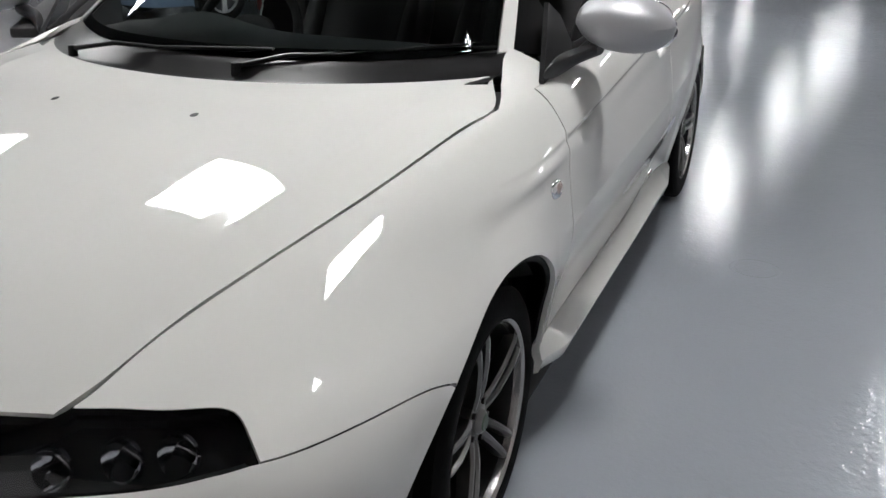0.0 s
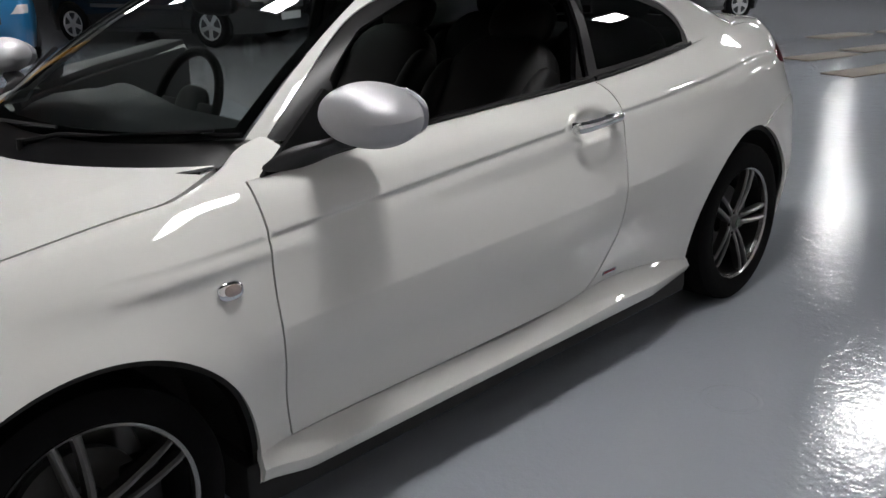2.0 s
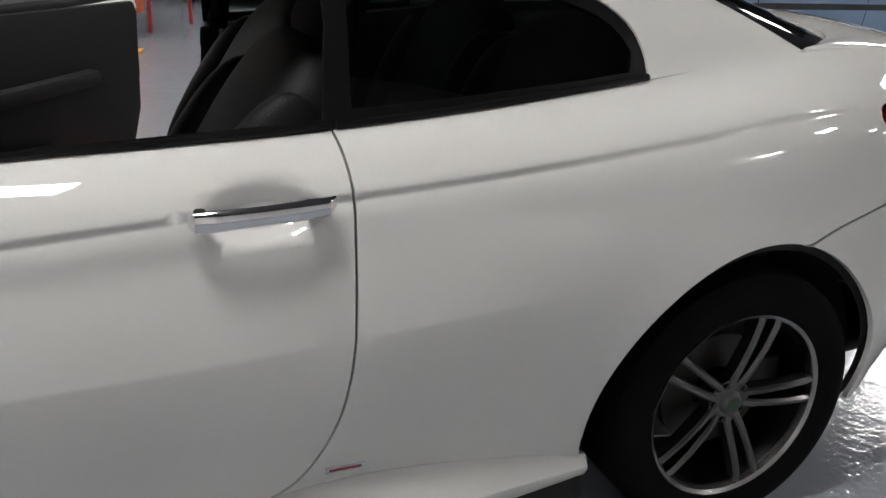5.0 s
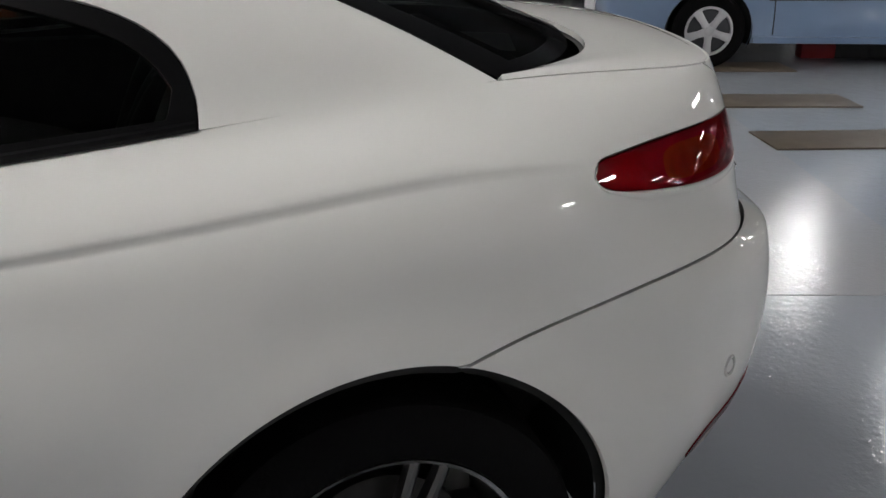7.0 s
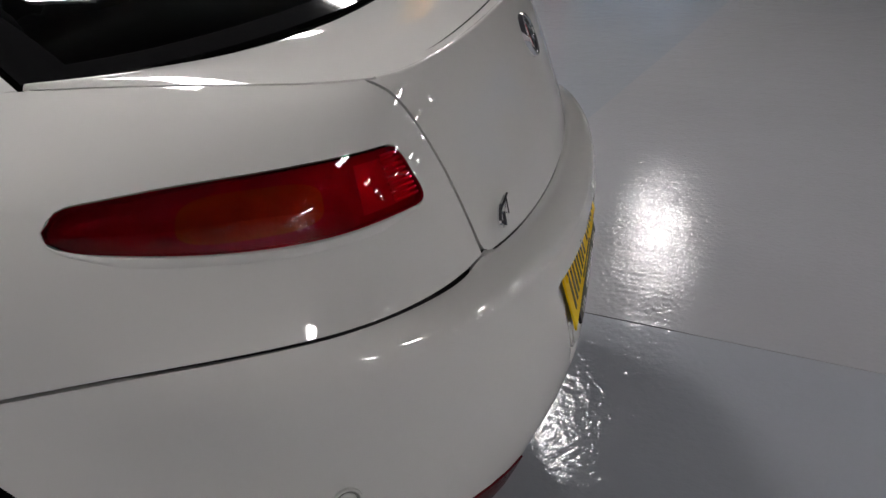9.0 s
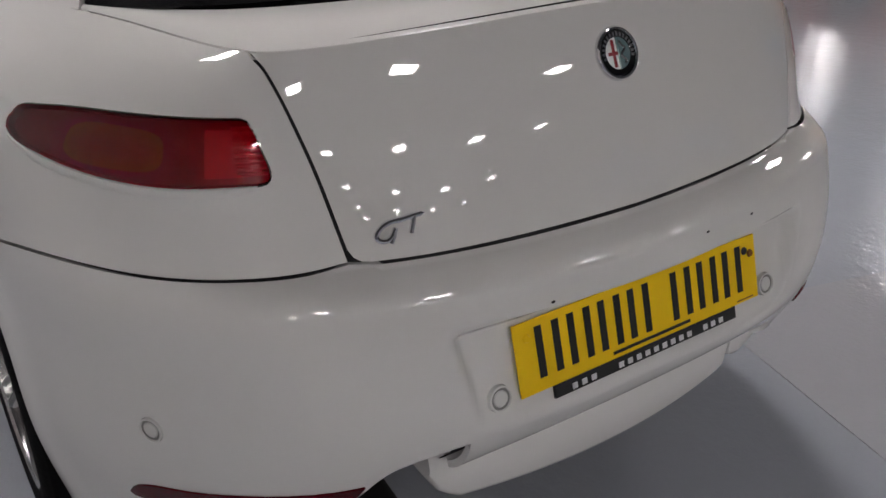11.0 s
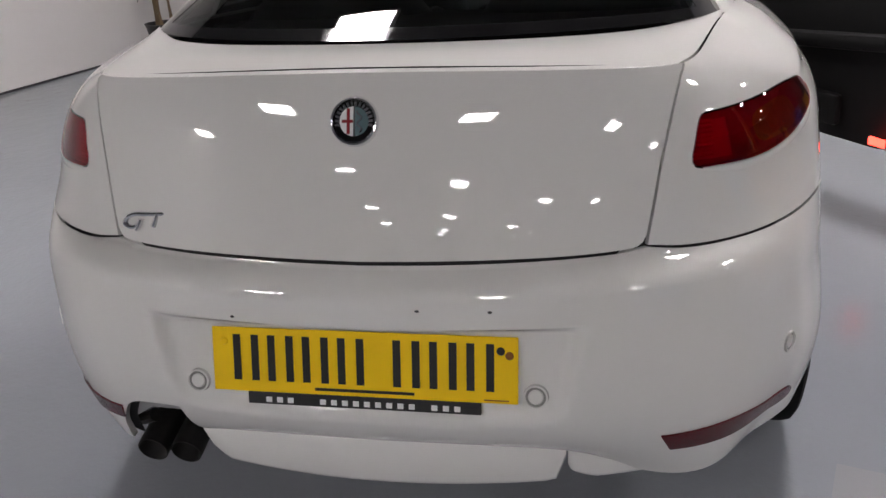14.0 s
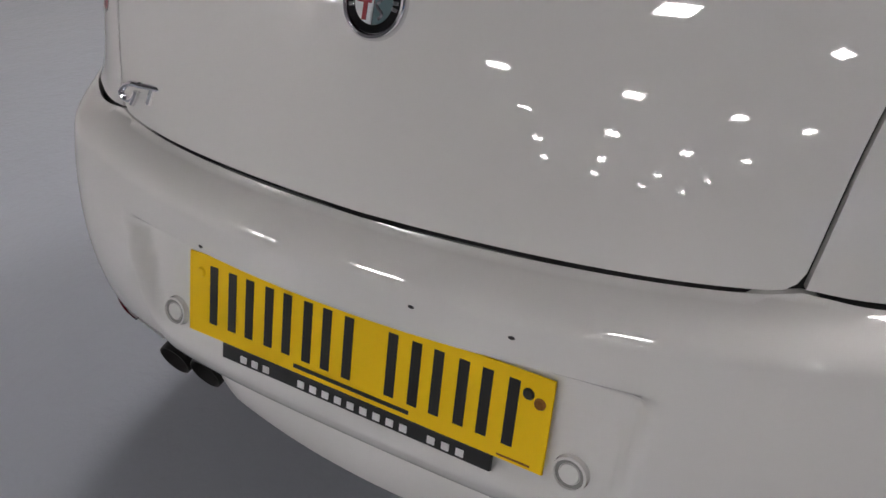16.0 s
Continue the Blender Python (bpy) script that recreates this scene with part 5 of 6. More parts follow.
REFLECT = smooth([(3.186, 0.382), (3.195, 0.393), (3.28, 0.416), (3.38, 0.437), (3.48, 0.456), (3.562, 0.470)], 5) + smooth([(3.537, 0.430), (3.45, 0.409), (3.36, 0.393), (3.27, 0.379), (3.205, 0.370), (3.19, 0.372)], 5)
for flip in (False, True):
    panel("rear_reflector", bumper, REFLECT_RED, rear_tub, sz(REFLECT), step=0.015, gap=0, lift=0.003, depth=0.006, mirrored=flip, label="dark red reflector strip")
for y, z in ((0.10, 0.700), (0.21, 0.694), (-0.20, 0.672)):
    m = on_body(END + y, z, 0.0004, skin=rear_tub)
    part("paint_chip", moved(ellipsoid((0, 0, 0), (0.004, 0.0022, 0.0005), 2, 8, 4), m), INK, bumper)

# cabin
def seat(x, y, wide=0.25, lean=31):
    root = part("seat", ellipsoid((x, y, 0.40), (0.27, wide, 0.11), 3.2, 28, 16), LEATHER, coupe, "black leather seat")
    back = Euler((0, radians(lean), 0)).to_matrix()
    up = back @ Vector((0, 0, 1))
    mid = Vector((x + 0.34, y, 0.77))
    part("backrest", ellipsoid(mid, (0.085, wide, 0.34), 3.0, 28, 20, back), LEATHER, root)
    part("headrest", ellipsoid(mid + up * 0.40, (0.05, 0.13, 0.085), 2.8, 24, 14, back), LEATHER, root)
    for s in (-1, 1):
        part("bolster", ellipsoid(mid + Vector((-0.04, s * (wide - 0.035), -0.02)), (0.09, 0.05, 0.27), 2.5, 20, 14, back), LEATHER, root)
        part("headrest_post", tube([mid + up * 0.27 + Vector((0, s * 0.05, 0)), mid + up * 0.36 + Vector((0, s * 0.05, 0))], 0.006, 8), DISC, root)


seat(1.28, -0.36)
seat(1.43, 0.36)
seat(2.0, -0.31, 0.28, 22)
seat(2.0, 0.31, 0.28, 22)
dash = bmesh.new()
rows_ = []
for k in range(25):
    y = -0.65 + 1.3 * k / 24
    hump = 0.045 * math.exp(-((y - 0.37) / 0.17) ** 2)
    rows_.append([dash.verts.new((x, y, z)) for x, z in ((0.30 + 0.24 * (abs(y) / 0.68) ** 3, 0.88), (0.42 + 0.14 * (abs(y) / 0.68) ** 3, 0.905), (0.62, 0.925), (0.74, 0.925 + hump), (0.80, 0.90 + hump * 0.8), (0.83, 0.82), (0.80, 0.62), (0.72, 0.40))])
for a, b in zip(rows_, rows_[1:]):
    for i in range(7):
        dash.faces.new((a[i], b[i], b[i + 1], a[i + 1]))
part("dashboard", dash, material("dark dashboard", (0.030, 0.032, 0.033), 0.55, 0, 0.2, 30, 0.3, 300), coupe, "dark grey moulded dashboard")
tilt = Matrix.Translation((0.935, 0.36, 0.875)) @ Matrix.Rotation(radians(-66), 4, "Y")
sw = part("steering_wheel", moved(tube([(0.185 * math.cos(a), 0.185 * math.sin(a), 0) for a in np.linspace(0, 2 * math.pi, 41)[:-1]], 0.016, 10, True), tilt), LEATHER, coupe, "black leather steering wheel")
part("wheel_boss", moved(ellipsoid((0, 0, -0.02), (0.075, 0.085, 0.03), 2.6, 20, 12), tilt), BLACK, sw)
for a in (90, 270, 180):
    part("wheel_spoke", moved(boxed((0.13, 0.035, 0.016), (0.11, 0, -0.008), bevel=0.006), tilt @ Matrix.Rotation(radians(a), 4, "Z")), BLACK, sw)
part("console", boxed((0.9, 0.20, 0.34), (1.2, 0, 0.42), bevel=0.04), LEATHER, coupe)
part("cabin_floor", boxed((2.2, 1.44, 0.04), (1.6, 0, 0.285), bevel=0), CARPET, coupe, smooth=False)
part("parcel_shelf", boxed((0.62, 1.08, 0.03), (2.72, 0, 0.985), bevel=0.01), CARPET, coupe)
part("cabin_rear_wall", boxed((0.05, 1.30, 0.75), (2.46, 0, 0.62), bevel=0.02), CARPET, coupe)
card = boxed((1.26, 0.05, 0.58), (1.08, -0.735, 0.60), bevel=0.02)
part("door_card", card, LEATHER, coupe, "black leather door lining")
part("rear_lining", boxed((0.72, 0.05, 0.62), (2.12, -0.665, 0.64), bevel=0.02), LEATHER, coupe)
part("rear_lining", boxed((0.72, 0.05, 0.62), (2.12, 0.665, 0.64), bevel=0.02), LEATHER, coupe)
hl = bmesh.new()
rows_ = []
for (x, y, z) in house.plain(np.linspace(0.2, 2.9, 40), np.full(40, 0.40)):
    rows_.append([hl.verts.new((x, y * f, z + 0.045 * (1 - f * f) * 0.9 - 0.02)) for f in (-0.98, -0.6, -0.2, 0.2, 0.6, 0.98)])
for a, b in zip(rows_, rows_[1:]):
    for i in range(5):
        hl.faces.new((a[i], b[i], b[i + 1], a[i + 1]))
part("headliner", hl, material("black roof lining", (0.02, 0.02, 0.02), 0.9, 0, 0.2, 80), coupe)
part("interior_mirror", ellipsoid((0.86, 0.0, 1.22), (0.02, 0.11, 0.035), 3, 20, 10), BLACK, coupe)
for side in (-1, 1):
    part("belt_pillar", tube([(1.755, side * 0.66, 0.95), (1.775, side * 0.63, 1.12), (1.78, side * 0.56, 1.28)], 0.03, 8), GLOSS_BLACK, coupe)

# driver's door, standing open
OPEN = Matrix.Translation((0.435, 0.835, 0)) @ Matrix.Rotation(radians(33), 4, "Z") @ Matrix.Translation((-0.435, -0.835, 0))
outer = panel("open_door", coupe, PAINT, tub, door_outline, step=0.05, depth=0.04, mirrored=True, label="white driver's door standing open")
inner = [((x), z) for x, z in ((0.47, 0.30), (1.50, 0.31), (1.61, 0.345), (1.672, 0.42), (1.711, 0.55), (1.727, 0.90), (1.715, 0.945), (1.0, 0.925), (0.50, 0.895))]
lining = part("door_lining", prism(inner, 0.075, "Y", (0, 0.718, 0), 0.012), LEATHER, coupe, "black leather lining of the open door")
arm = part("armrest", boxed((0.75, 0.06, 0.06), (1.15, 0.705, 0.66), Euler((0, radians(-5), 0)).to_matrix(), bevel=0.02), LEATHER, coupe)
pock = part("door_pocket", boxed((0.70, 0.04, 0.12), (0.98, 0.705, 0.42), bevel=0.018), LEATHER, coupe)
lampo = part("door_lamp", boxed((0.07, 0.012, 0.03), (1.54, 0.677, 0.355), bevel=0.004), COURTESY, coupe, "red glowing courtesy lamp")
edge_ = part("door_edge", prism([(1.50, 0.30), (1.62, 0.335), (1.675, 0.42), (1.712, 0.56), (1.73, 0.90), (1.715, 0.94), (1.70, 0.92), (1.705, 0.56), (1.668, 0.43), (1.615, 0.35), (1.50, 0.315)], 0.135, "Y", (0, 0.757, 0)), PAINT, coupe)
cap = part("door_cap", prism([(0.50, 0.890), (1.0, 0.920), (1.728, 0.940), (1.728, 0.978), (1.0, 0.956), (0.50, 0.921)], 0.115, "Y", (0, 0.738, 0), 0.008), BLACK, coupe, "black top edge of the open door")
latch = part("door_latch", boxed((0.012, 0.045, 0.07), (1.728, 0.765, 0.70), bevel=0.004), BLACK, coupe)
for ob in (outer, lining, arm, pock, lampo, edge_, cap, latch):
    ob.matrix_local = OPEN @ ob.matrix_local
for ob in bpy.data.objects:
    if ob.parent is coupe and ob.name.startswith(("mirror_triangle", "wing_mirror", "mirror_glass", "mirror_foot")) and ob.data.vertices[0].co.y > 0:
        ob.matrix_local = OPEN @ ob.matrix_local


# ---- the hall's other things ----
YELLOW = material("yellow lift paint", (0.62, 0.33, 0.05), 0.45, 0, 0.12, 5, 0.1, 60)
BROWN_MAT = material("worn brown floor plate", (0.115, 0.092, 0.068), 0.5, 0, 0.35, 7, 0.3, 90)
RED_PAINT = material("red steel paint", (0.35, 0.03, 0.035), 0.45, 0, 0.15, 8)
SKY_BLUE = material("pale blue car paint", (0.20, 0.29, 0.44), 0.3, 0.2, 0.04, 4, coat=1)
DEEP_BLUE = material("bright blue car paint", (0.01, 0.16, 0.36), 0.3, 0.2, 0.04, 4, coat=1)
BLACK_CAR = material("black car paint", (0.010, 0.010, 0.011), 0.25, 0, 0.05, 4, coat=1)
RED_CAR = material("orange red car paint", (0.55, 0.12, 0.04), 0.3, 0.1, 0.05, 4, coat=1)
GREY_TRIM = material("charcoal trim", (0.035, 0.037, 0.042), 0.6, 0, 0.1)
SILVER_RIM = material("silver wheel", (0.62, 0.62, 0.63), 0.35, 0.7, 0.06, 20)
DARK_GLASS = material("dark car window", (0.012, 0.015, 0.017), 0.06, 0, 0.1)
LEAF = material("dark green leaf", (0.035, 0.075, 0.022), 0.45, 0, 0.4, 30)
STEM = material("plant stem", (0.20, 0.14, 0.08), 0.8, 0, 0.3, 40, 0.4, 80)
BIN_BLUE = material("blue bin plastic", (0.02, 0.06, 0.30), 0.45, 0, 0.1, 10)
YELLOW_DRUM = material("dull yellow plastic", (0.50, 0.36, 0.025), 0.45, 0, 0.12, 7, 0.1, 60)
CLOTH = material("grey dust sheet", (0.36, 0.33, 0.31), 0.9, 0, 0.2, 9, 0.3, 40)
SIGN = material("white reflector plate", (0.70, 0.70, 0.68), 0.4)


def plan_line(length, width, nose, power, shift, z):
    """A rounded rectangle seen from above, its left half from nose to tail."""
    pts = []
    for k in range(13):
        a = math.pi * k / 12
        c, s_ = math.cos(a), math.sin(a)
        pts.append((k * 0.4, shift - math.copysign(abs(c) ** (2 / power), c) * length / 2, -abs(s_) ** (2 / power) * width / 2, z))
    return pts


def saloon(name, label, group, paint, length, width, belt, roof, bonnet, m, rim=SILVER_RIM, front=True):
    """A parked car: x runs from nose to tail, its middle over the origin."""
    root = thing(name, label, "car", group, m)
    lines = [plan_line(length * 0.97, width * 0.93, 0, 6, 0, 0.20), plan_line(length, width * 0.985, 0, 5.5, 0, 0.45), plan_line(length * 0.995, width, 0, 5.5, 0, 0.66), plan_line(length * 0.97, width * 0.955, 0, 5, 0, belt - 0.06), plan_line(length * 0.95, width * 0.90, 0, 5, 0, belt)]
    hull = Loft(lines, [0, 0.26, 0.47, belt - 0.25, belt - 0.17], 0.0, 4.8)
    top = belt - 0.17
    base_f, base_r = -length / 2 + 0.83, length / 2 - 0.78

    def hole(x):
        return onto(hull, arc(x, 0.30, 0.345, 200, -20, 22), 0.3, 4.5)

    for flip in (False, True):
        poly = [(0.0, 0.0)] + onto(hull, [(base_f - 0.36, 0.205)], 0.3, 2.0) + hole(base_f) + onto(hull, [(base_f + 0.36, 0.205), (base_r - 0.36, 0.205)], 0.3, 4.5) + hole(base_r) + [(4.8, 0.0), (4.8, top), (2.4, top), (0.0, top)]
        panel("body_side", root, paint, hull, poly, step=0.12, edge=0.06, gap=0, depth=0.0, mirrored=flip)
        belt_strip = onto(hull, [(base_f + 0.45, 0.545), (base_r - 0.45, 0.565), (base_r - 0.45, 0.615), (base_f + 0.45, 0.600)], 0.3, 4.5)
        panel("rub_strip", root, GREY_TRIM, hull, belt_strip, step=0.1, edge=0.06, gap=0, lift=0.008, depth=0.01, mirrored=flip)
        sill_strip = onto(hull, [(base_f + 0.37, 0.21), (base_r - 0.37, 0.21), (base_r - 0.37, 0.26), (base_f + 0.37, 0.26)], 0.3, 4.5)
        panel("sill", root, paint, hull, sill_strip, step=0.1, edge=0.06, gap=0, lift=0.02, depth=0.03, mirrored=flip)
        for x in (base_f + 0.52, base_f + 1.50):
            line = onto(hull, [(x, 0.27), (x + 0.006, 0.27), (x + 0.006, belt - 0.03), (x, belt - 0.03)], 0.3, 4.5)
            panel("door_gap", root, SEAM, hull, line, step=0.05, edge=0.05, gap=0, lift=0.0015, depth=0.0, mirrored=flip)
        part("door_handle", boxed((0.16, 0.03, 0.03), (base_f + 1.32, (1 if flip else -1) * (width / 2 - 0.005), belt - 0.13), bevel=0.01), paint, root)
        lampf = [(0.35, 0.46), (0.95, 0.46), (1.05, 0.56), (0.5, 0.56)]
        panel("headlamp", root, material("lamp glass", (0.5, 0.5, 0.52), 0.1, 0.3, 0.2, 30, coat=1) if flip else SILVER_RIM, hull, lampf, step=0.08, edge=0.05, gap=0, lift=0.004, depth=0.004, mirrored=flip)
        tail = [(4.1, 0.48), (4.45, 0.48), (4.40, 0.60), (4.15, 0.60)]
        panel("tail_lamp", root, RED_LENS, hull, tail, step=0.08, edge=0.05, gap=0, lift=0.004, depth=0.004, mirrored=flip)
    part("front_plate", boxed((0.01, 0.50, 0.11), (-length / 2 - 0.005, 0, 0.42), bevel=0.002), WHITE_INK, root, "white number plate", smooth=False)
    part("grille", boxed((0.02, 0.70, 0.10), (-length / 2 + 0.005, 0, 0.58), bevel=0.01), GREY_TRIM, root)
    # bonnet and roof
    cap = bmesh.new()
    rows_ = []
    for i in range(13):
        s_ = 2.4 * i / 12
        p = hull.plain(s_, top)[0]
        rows_.append([cap.verts.new((p[0], -p[1] * f, p[2] + 0.10 * (1 - f * f) * (i / 12) ** 0.5)) for f in (-1, -0.8, -0.5, -0.2, 0.2, 0.5, 0.8, 1)])
    for i in range(13):
        p = hull.plain(2.4 + 2.4 * i / 12, top)[0]
        rows_.append([cap.verts.new((p[0] + 0.0, -p[1] * f, p[2] + 0.10 * (1 - f * f))) for f in (-1, -0.8, -0.5, -0.2, 0.2, 0.5, 0.8, 1)])
    for a, b in zip(rows_, rows_[1:]):
        for i in range(7):
            cap.faces.new((a[i], a[i + 1], b[i + 1], b[i]))
    bmesh.ops.remove_doubles(cap, verts=cap.verts, dist=1e-4)
    bmesh.ops.recalc_face_normals(cap, faces=cap.faces)
    part("bonnet", cap, paint, root)
    c0, c1 = -length / 2 + bonnet, length / 2 - 0.10
    cabin_l, cabin_c = c1 - c0, (c0 + c1) / 2
    cab = [plan_line(cabin_l, width * 0.88, 0, 5, cabin_c, belt + 0.0), plan_line(cabin_l * 0.80, width * 0.80, 0, 4.5, cabin_c + 0.14, (belt + roof) / 2 + 0.02), plan_line(cabin_l * 0.60, width * 0.70, 0, 4, cabin_c + 0.28, roof - 0.06)]
    house_ = Loft(cab, [0, 0.28, 0.52], 0.0, 4.8)
    for flip in (False, True):
        panel("window_band", root, DARK_GLASS, house_, [(0, 0), (4.8, 0), (4.8, 0.48), (0, 0.48)], step=0.12, edge=0.1, gap=0, depth=0, mirrored=flip, label="dark car windows")
        for s0 in (0.95, 2.3, 3.75):
            panel("pillar", root, paint, house_, [(s0, 0), (s0 + 0.16, 0), (s0 + 0.16, 0.5), (s0, 0.5)], step=0.12, edge=0.1, gap=0, lift=0.004, depth=0.004, mirrored=flip)
        part("wing_mirror", ellipsoid((c0 + 0.42, (1 if flip else -1) * (width / 2 + 0.07), belt + 0.08), (0.07, 0.10, 0.065), 2.6, 16, 10), paint, root)
    top_ = bmesh.new()
    ring = [top_.verts.new(p) for p in house_.plain(np.linspace(0, 9.2, 48), np.full(48, 0.49))]
    cen = top_.verts.new((cabin_c + 0.28, 0, roof))
    for a, b in zip(ring, ring[1:] + ring[:1]):
        top_.faces.new((a, b, cen))
    bmesh.ops.recalc_face_normals(top_, faces=top_.faces)
    part("roof", top_, paint, root)
    part("underbody", boxed((length * 0.9, width * 0.72, 0.12), (0, 0, 0.30), bevel=0.02), SEAM, root)
    for x in (base_f, base_r):
        for side in (-1, 1):
            b = Matrix.Translation((x, side * (width / 2 - 0.03), 0.30)) @ (Matrix() if side < 0 else Matrix.Rotation(math.pi, 4, "Z"))
            w_ = part("wheel", moved(lathe([(0.0, 0.012), (0.06, 0.010), (0.17, 0.020), (0.185, 0.004), (0.195, 0.0), (0.195, 0.16)], 40), b), GREY_TRIM, root)
            part("tyre", moved(lathe([(0.193, 0.0), (0.21, -0.012), (0.27, -0.014), (0.297, 0.01), (0.30, 0.03), (0.30, 0.16), (0.2, 0.18)], 40), b), RUBBER, w_)
            part("rim", moved(lathe([(0.172, 0.008), (0.180, -0.006), (0.196, -0.004), (0.196, 0.01)], 40), b), rim, w_)
            for k in range(5):
                part("spoke", moved(prism([(0.02, -0.035), (0.09, -0.028), (0.178, -0.036), (0.178, 0.036), (0.09, 0.028), (0.02, 0.035)], 0.014, "Y", (0, -0.006, 0), 0.003), b @ Matrix.Rotation(radians(90 + 72 * k), 4, "Y")), rim, w_)
            part("hub_cap", moved(lathe([(0.0, -0.012), (0.03, -0.010), (0.045, -0.002), (0.05, 0.01)], 20), b), rim, w_)
            liner = bmesh.new()
            rr = [[liner.verts.new((x + 0.35 * math.cos(radians(a)), side * y, 0.30 + 0.35 * math.sin(radians(a)))) for a in range(-18, 199, 12)] for y in (width / 2 - 0.02, width / 2 - 0.32)]
            for i in range(len(rr[0]) - 1):
                liner.faces.new((rr[0][i], rr[0][i + 1], rr[1][i + 1], rr[1][i]))
            liner.faces.new(rr[1])
            part("arch_liner", liner, SEAM, root)
    return root


def at(x, y, turn):
    """A pose on the floor in the car's own axes."""
    return pose(x, y, 0, 0, 0, turn)


CARS = "cars parked in the hall"
saloon("hatchback", "pale blue small people carrier with charcoal rub strips", CARS, SKY_BLUE, 4.0, 1.68, 0.98, 1.58, 0.95, at(7.88, 4.98, -16))
saloon("hatchback", "glossy black hatchback parked across the hall", CARS, BLACK_CAR, 4.3, 1.78, 0.92, 1.46, 1.2, at(6.9, 11.0, 110))
saloon("hatchback", "black estate car parked in a far row", CARS, BLACK_CAR, 4.3, 1.78, 0.92, 1.46, 1.2, at(9.6, 10.2, 105))
saloon("hatchback", "bright blue small hatchback facing the workshop lane", CARS, DEEP_BLUE, 3.9, 1.68, 0.93, 1.50, 1.0, at(3.9, 11.6, 74))
saloon("hatchback", "orange red hatchback parked behind the lift", CARS, RED_CAR, 3.9, 1.68, 0.93, 1.50, 1.0, at(0.2, 8.2, 0))
saloon("hatchback", "dark car standing at the hall's far end", CARS, BLACK_CAR, 4.2, 1.75, 0.92, 1.46, 1.2, at(13.5, 6.5, -16))

# yellow lift column, and the short stand in front of it
lift = thing("lift_column", "tall yellow steel column of a vehicle lift", "vehicle lift", "", at(1.70, 6.22, -16))
short = thing("floor_stand", "short yellow steel stand on a black rubber pad", "stand", "", hall(0.165, 3.48, 0))
high = 2.9
part("post", boxed((0.28, 0.05, high), (0, 0.11, high / 2), bevel=0.004), YELLOW, lift)
for s_ in (-1, 1):
    part("post_side", boxed((0.05, 0.26, high), (s_ * 0.115, 0, high / 2), bevel=0.004), YELLOW, lift)
    part("post_lip", boxed((0.05, 0.03, high), (s_ * 0.07, -0.125, high / 2), bevel=0.004), YELLOW, lift)
part("carriage", boxed((0.16, 0.16, 0.7), (0, -0.02, 0.9), bevel=0.01), YELLOW, lift)
part("base_plate", boxed((0.40, 0.36, 0.03), (0, 0, 0.015), bevel=0.004), YELLOW, lift)
part("rubber_pad", boxed((0.13, 0.14, 0.055), (0, 0, 0.0275), bevel=0.008), RUBBER, short, "black rubber pad")
part("foot", boxed((0.215, 0.20, 0.105), (0, 0, 0.1075), bevel=0.006), YELLOW, short)
part("foot_cap", boxed((0.235, 0.22, 0.014), (0, 0, 0.166), bevel=0.004), YELLOW, short)
part("post", boxed((0.095, 0.08, 0.70), (0.012, 0.03, 0.52), bevel=0.008), YELLOW, short)
for s_ in (-1, 1):
    part("bolt", moved(lathe([(0.0, 0.012), (0.012, 0.010), (0.014, 0.0)], 8, "Z"), Matrix.Translation((s_ * 0.085, -0.07, 0.172))), DISC, short)

# floor plates in two rows
PLATES = "brown floor plates"


def floor_plate(m, long=1.0, wide=0.40):
    ob = part("floor_plate", boxed((long, wide, 0.012), (0, 0, 0.006), bevel=0.004), BROWN_MAT)
    ob.matrix_world = m
    return tagged(ob, "worn brown plate lying flat on the painted floor", "floor plate", PLATES)


first = floor_plate(at(6.06, 2.27, -12))
for x, y in ((7.0, 2.06), (6.34, 3.28), (6.75, 4.52), (9.4, 1.2), (10.3, 1.0), (10.4, 2.1), (11.6, 1.9), (12.7, 1.4), (12.9, 2.9), (14.2, 2.4), (15.3, 1.7)):
    copy_thing(first, at(x, y, -14))
beam = thing("kerb_beam", "low red beam on the floor, coloured charcoal where the car shades it", "barrier", "", at(7.95, 4.75, -16))
# charcoal blocks stand for the car's shade on the beam
for k in range(2, 6):
    part("beam_block", boxed((0.30, 0.14, 0.12), (-0.75 + 0.3 * k, 0, 0.06), bevel=0.01), RED_PAINT if k == 2 else GREY_TRIM, beam)

# red tool stands
for x, y in ((-0.4, 5.6), (2.35, 7.9)):
    stand = thing("red_stand", "red tubular steel stand", "stand", "red steel stands", at(x, y, 20))
    for dx in (-0.3, 0.3):
        for dy in (-0.2, 0.2):
            part("leg", tube([(dx * 1.15, dy * 1.15, 0), (dx, dy, 1.0)], 0.022, 8), RED_PAINT, stand)
    for z in (0.35, 0.98):
        for dy in (-0.2, 0.2):
            part("rail", tube([(-0.32, dy, z), (0.32, dy, z)], 0.020, 8), RED_PAINT, stand)
        for dx in (-0.3, 0.3):
            part("rail", tube([(dx, -0.2, z), (dx, 0.2, z)], 0.020, 8), RED_PAINT, stand)
    part("shelf", boxed((0.66, 0.46, 0.02), (0, 0, 1.0), bevel=0.004), RED_PAINT, stand)

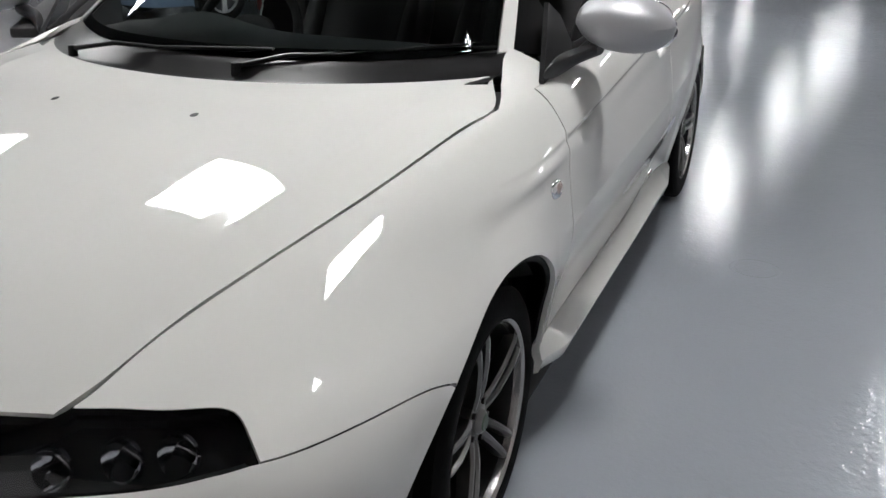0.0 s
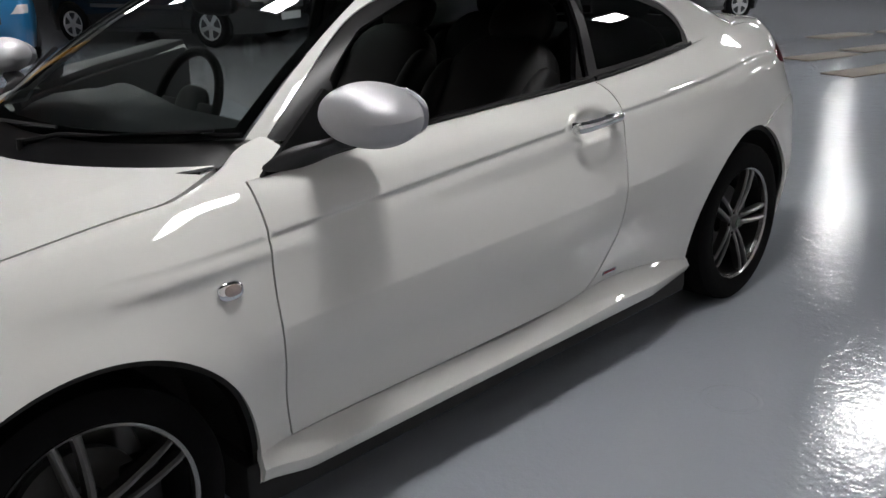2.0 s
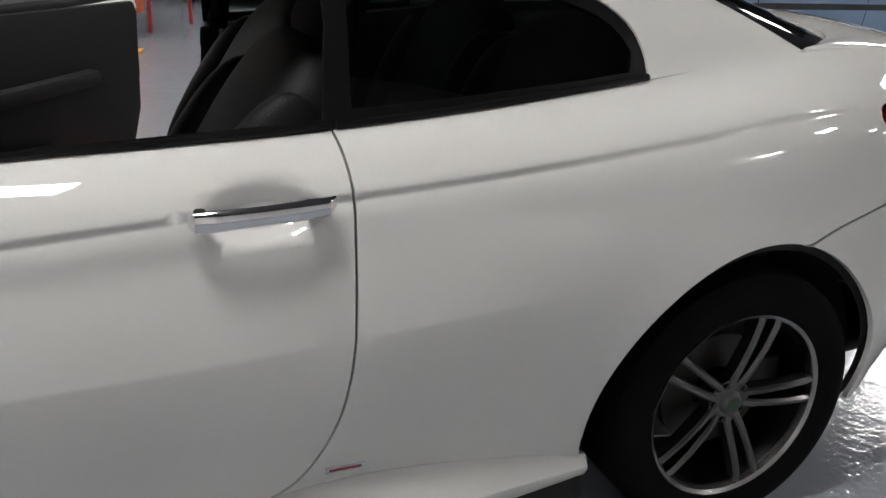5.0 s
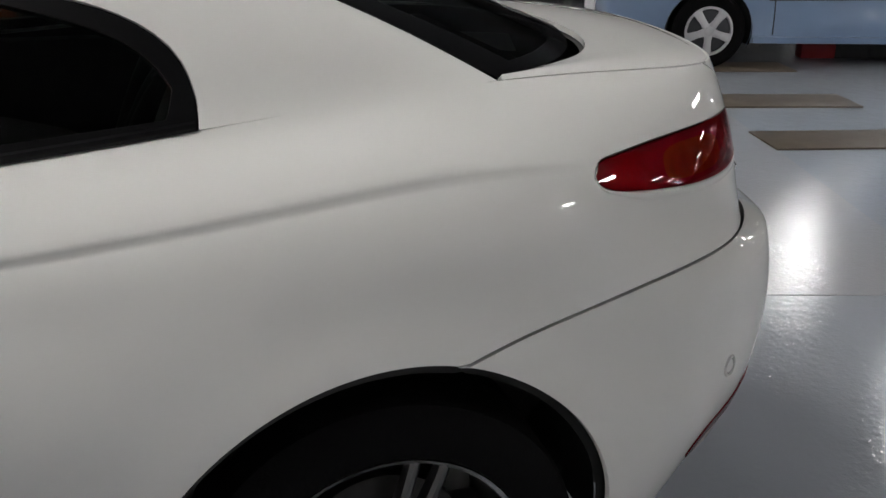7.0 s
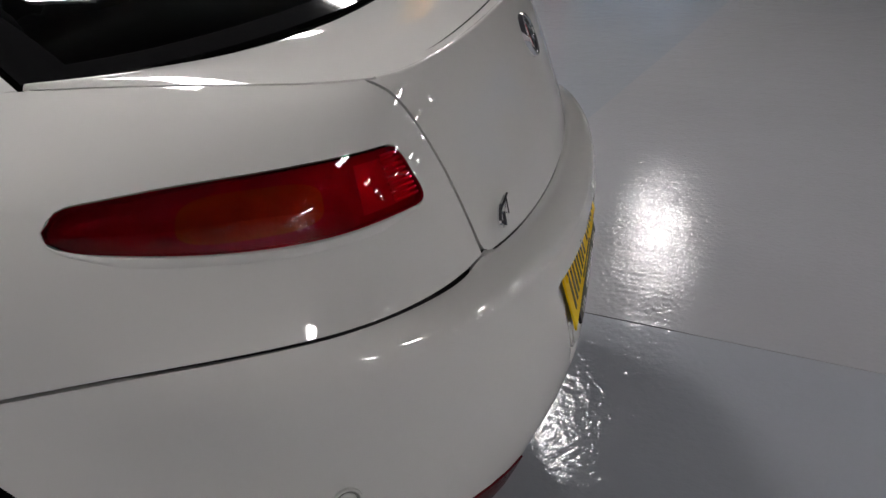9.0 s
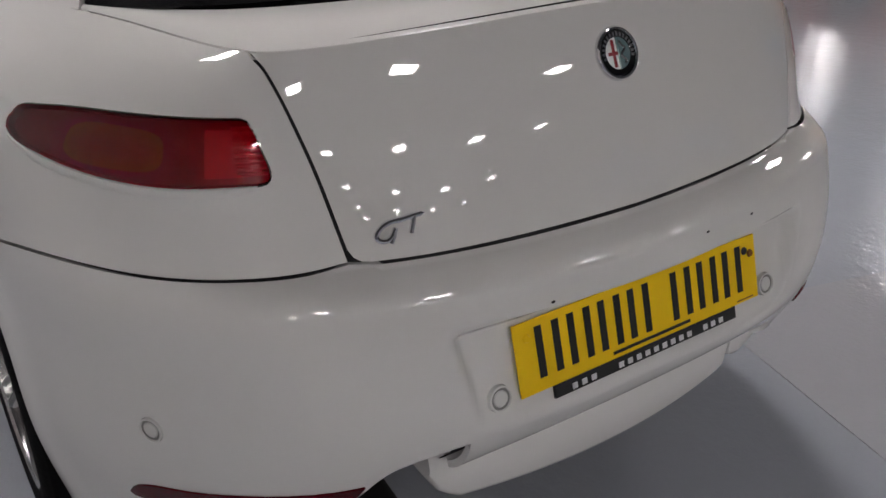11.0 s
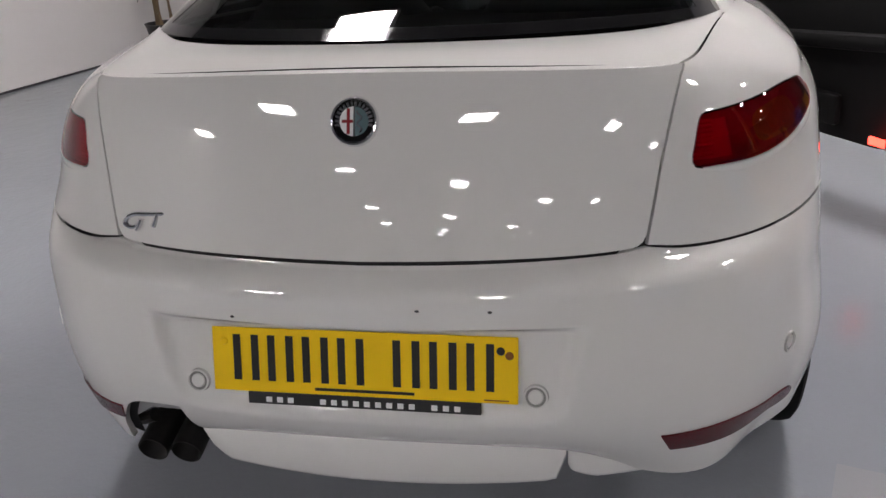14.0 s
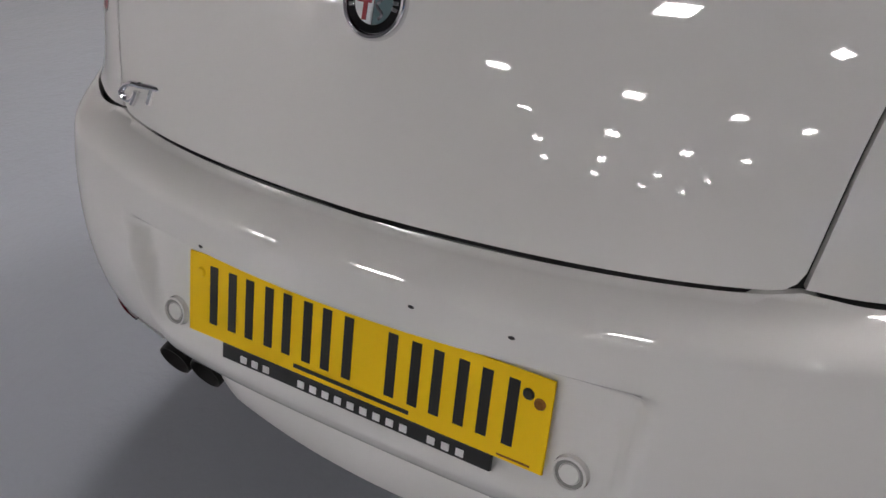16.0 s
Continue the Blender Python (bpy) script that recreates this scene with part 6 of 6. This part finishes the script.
# plant by the corner
plant = thing("potted_plant", "green dracaena in a black pot by the white wall", "plant", "", hall(-1.18, -3.70, 0))
part("pot", lathe([(0.0, 0.0), (0.11, 0.0), (0.15, 0.28), (0.16, 0.30), (0.14, 0.30), (0.13, 0.25), (0.0, 0.25)], 28, "Z"), BLACK, plant)
rnd = random.Random(4)
for x, y, h in ((0.03, 0.0, 0.95), (-0.05, 0.04, 1.2), (0.02, -0.05, 1.45)):
    trunk = [(x, y, 0.25), (x + 0.02, y, h * 0.5), (x - 0.01, y + 0.02, h)]
    part("stem", tube(trunk, [0.022, 0.018, 0.013], 8), STEM, plant)
    for k in range(34):
        a, el, ln = rnd.uniform(0, 6.28), rnd.uniform(-0.5, 1.2), rnd.uniform(0.22, 0.42)
        bm = bmesh.new()
        base_v = Vector(trunk[-1]) + Vector((0, 0, rnd.uniform(-0.16, 0.06)))
        d, side = Vector((math.cos(a) * math.cos(el), math.sin(a) * math.cos(el), math.sin(el))), Vector((-math.sin(a), math.cos(a), 0))
        prev = None
        for i in range(6):
            f = i / 5
            c = base_v + d * ln * f + Vector((0, 0, -0.22 * f * f * ln / 0.3))
            w_ = 0.016 * math.sin(math.pi * min(0.97, f * 0.85 + 0.12))
            now = [bm.verts.new(c + side * w_), bm.verts.new(c - Vector((0, 0, 0.004))), bm.verts.new(c - side * w_)]
            if prev:
                bm.faces.new((prev[0], prev[1], now[1], now[0]))
                bm.faces.new((prev[1], prev[2], now[2], now[1]))
            prev = now
        part("leaf", bm, LEAF, plant)

# bin and dust sheets beyond the white wall's end
bin_ = thing("wheelie_bin", "blue plastic bin on dark wheels", "bin", "", hall(-3.4, 4.7, 0, 10))
tap = boxed((0.55, 0.5, 0.85), (0, 0, 0.52), bevel=0.03)
for v in tap.verts:
    k = 0.8 + 0.2 * v.co.z
    v.co.x, v.co.y = v.co.x * k, v.co.y * k
part("body", tap, BIN_BLUE, bin_)
part("lid", boxed((0.60, 0.56, 0.06), (0, 0, 0.97), bevel=0.02), BIN_BLUE, bin_)
for s_ in (-1, 1):
    part("wheel", moved(lathe([(0.0, -0.02), (0.09, -0.02), (0.10, 0.0), (0.09, 0.02), (0.0, 0.02)], 20, "X"), Matrix.Translation((s_ * 0.24, -0.2, 0.10))), RUBBER, bin_)
sheet = bmesh.new()
bmesh.ops.create_icosphere(sheet, subdivisions=4, radius=0.5)
for v in sheet.verts:
    n_ = noise.noise(v.co * 4) * 0.12 + noise.noise(v.co * 11) * 0.05
    v.co *= 1 + n_
    v.co.z = max(0.0, v.co.z * 0.55 + 0.16)
    v.co.x *= 1.5
heap = part("dust_sheet", sheet, CLOTH)
heap.matrix_world = hall(-2.95, 3.45, 0, 20)
tagged(heap, "crumpled grey dust sheet heaped on the floor", "dust sheet")

drum = thing("plastic_drum", "dull yellow plastic drum behind the heaped dust sheet", "drum", "", hall(-3.75, 3.75, 0))
part("body", lathe([(0.0, 0.0), (0.26, 0.0), (0.285, 0.03), (0.285, 0.27), (0.295, 0.29), (0.285, 0.31), (0.285, 0.58), (0.295, 0.60), (0.285, 0.62), (0.285, 0.86), (0.26, 0.90), (0.0, 0.90)], 36, "Z"), YELLOW_DRUM, drum)
part("lid_ring", lathe([(0.262, 0.90), (0.262, 0.925), (0.24, 0.925), (0.24, 0.90)], 36, "Z"), BLACK, drum, "black clamping ring")

# round drain cover let into the floor
drain = thing("drain_cover", "round painted-over cover set flush in the grey floor", "drain cover", "", pose(1.81, -1.237, 0))
part("cover", moved(lathe([(0.0, 0.0010), (0.0725, 0.0010), (0.073, 0.0005)], 40, "Z"), Matrix()), FLOOR, drain)
part("cover_ring", moved(lathe([(0.079, 0.0005), (0.080, 0.0010), (0.095, 0.0010), (0.096, 0.0005)], 40, "Z"), Matrix()), FLOOR, drain)
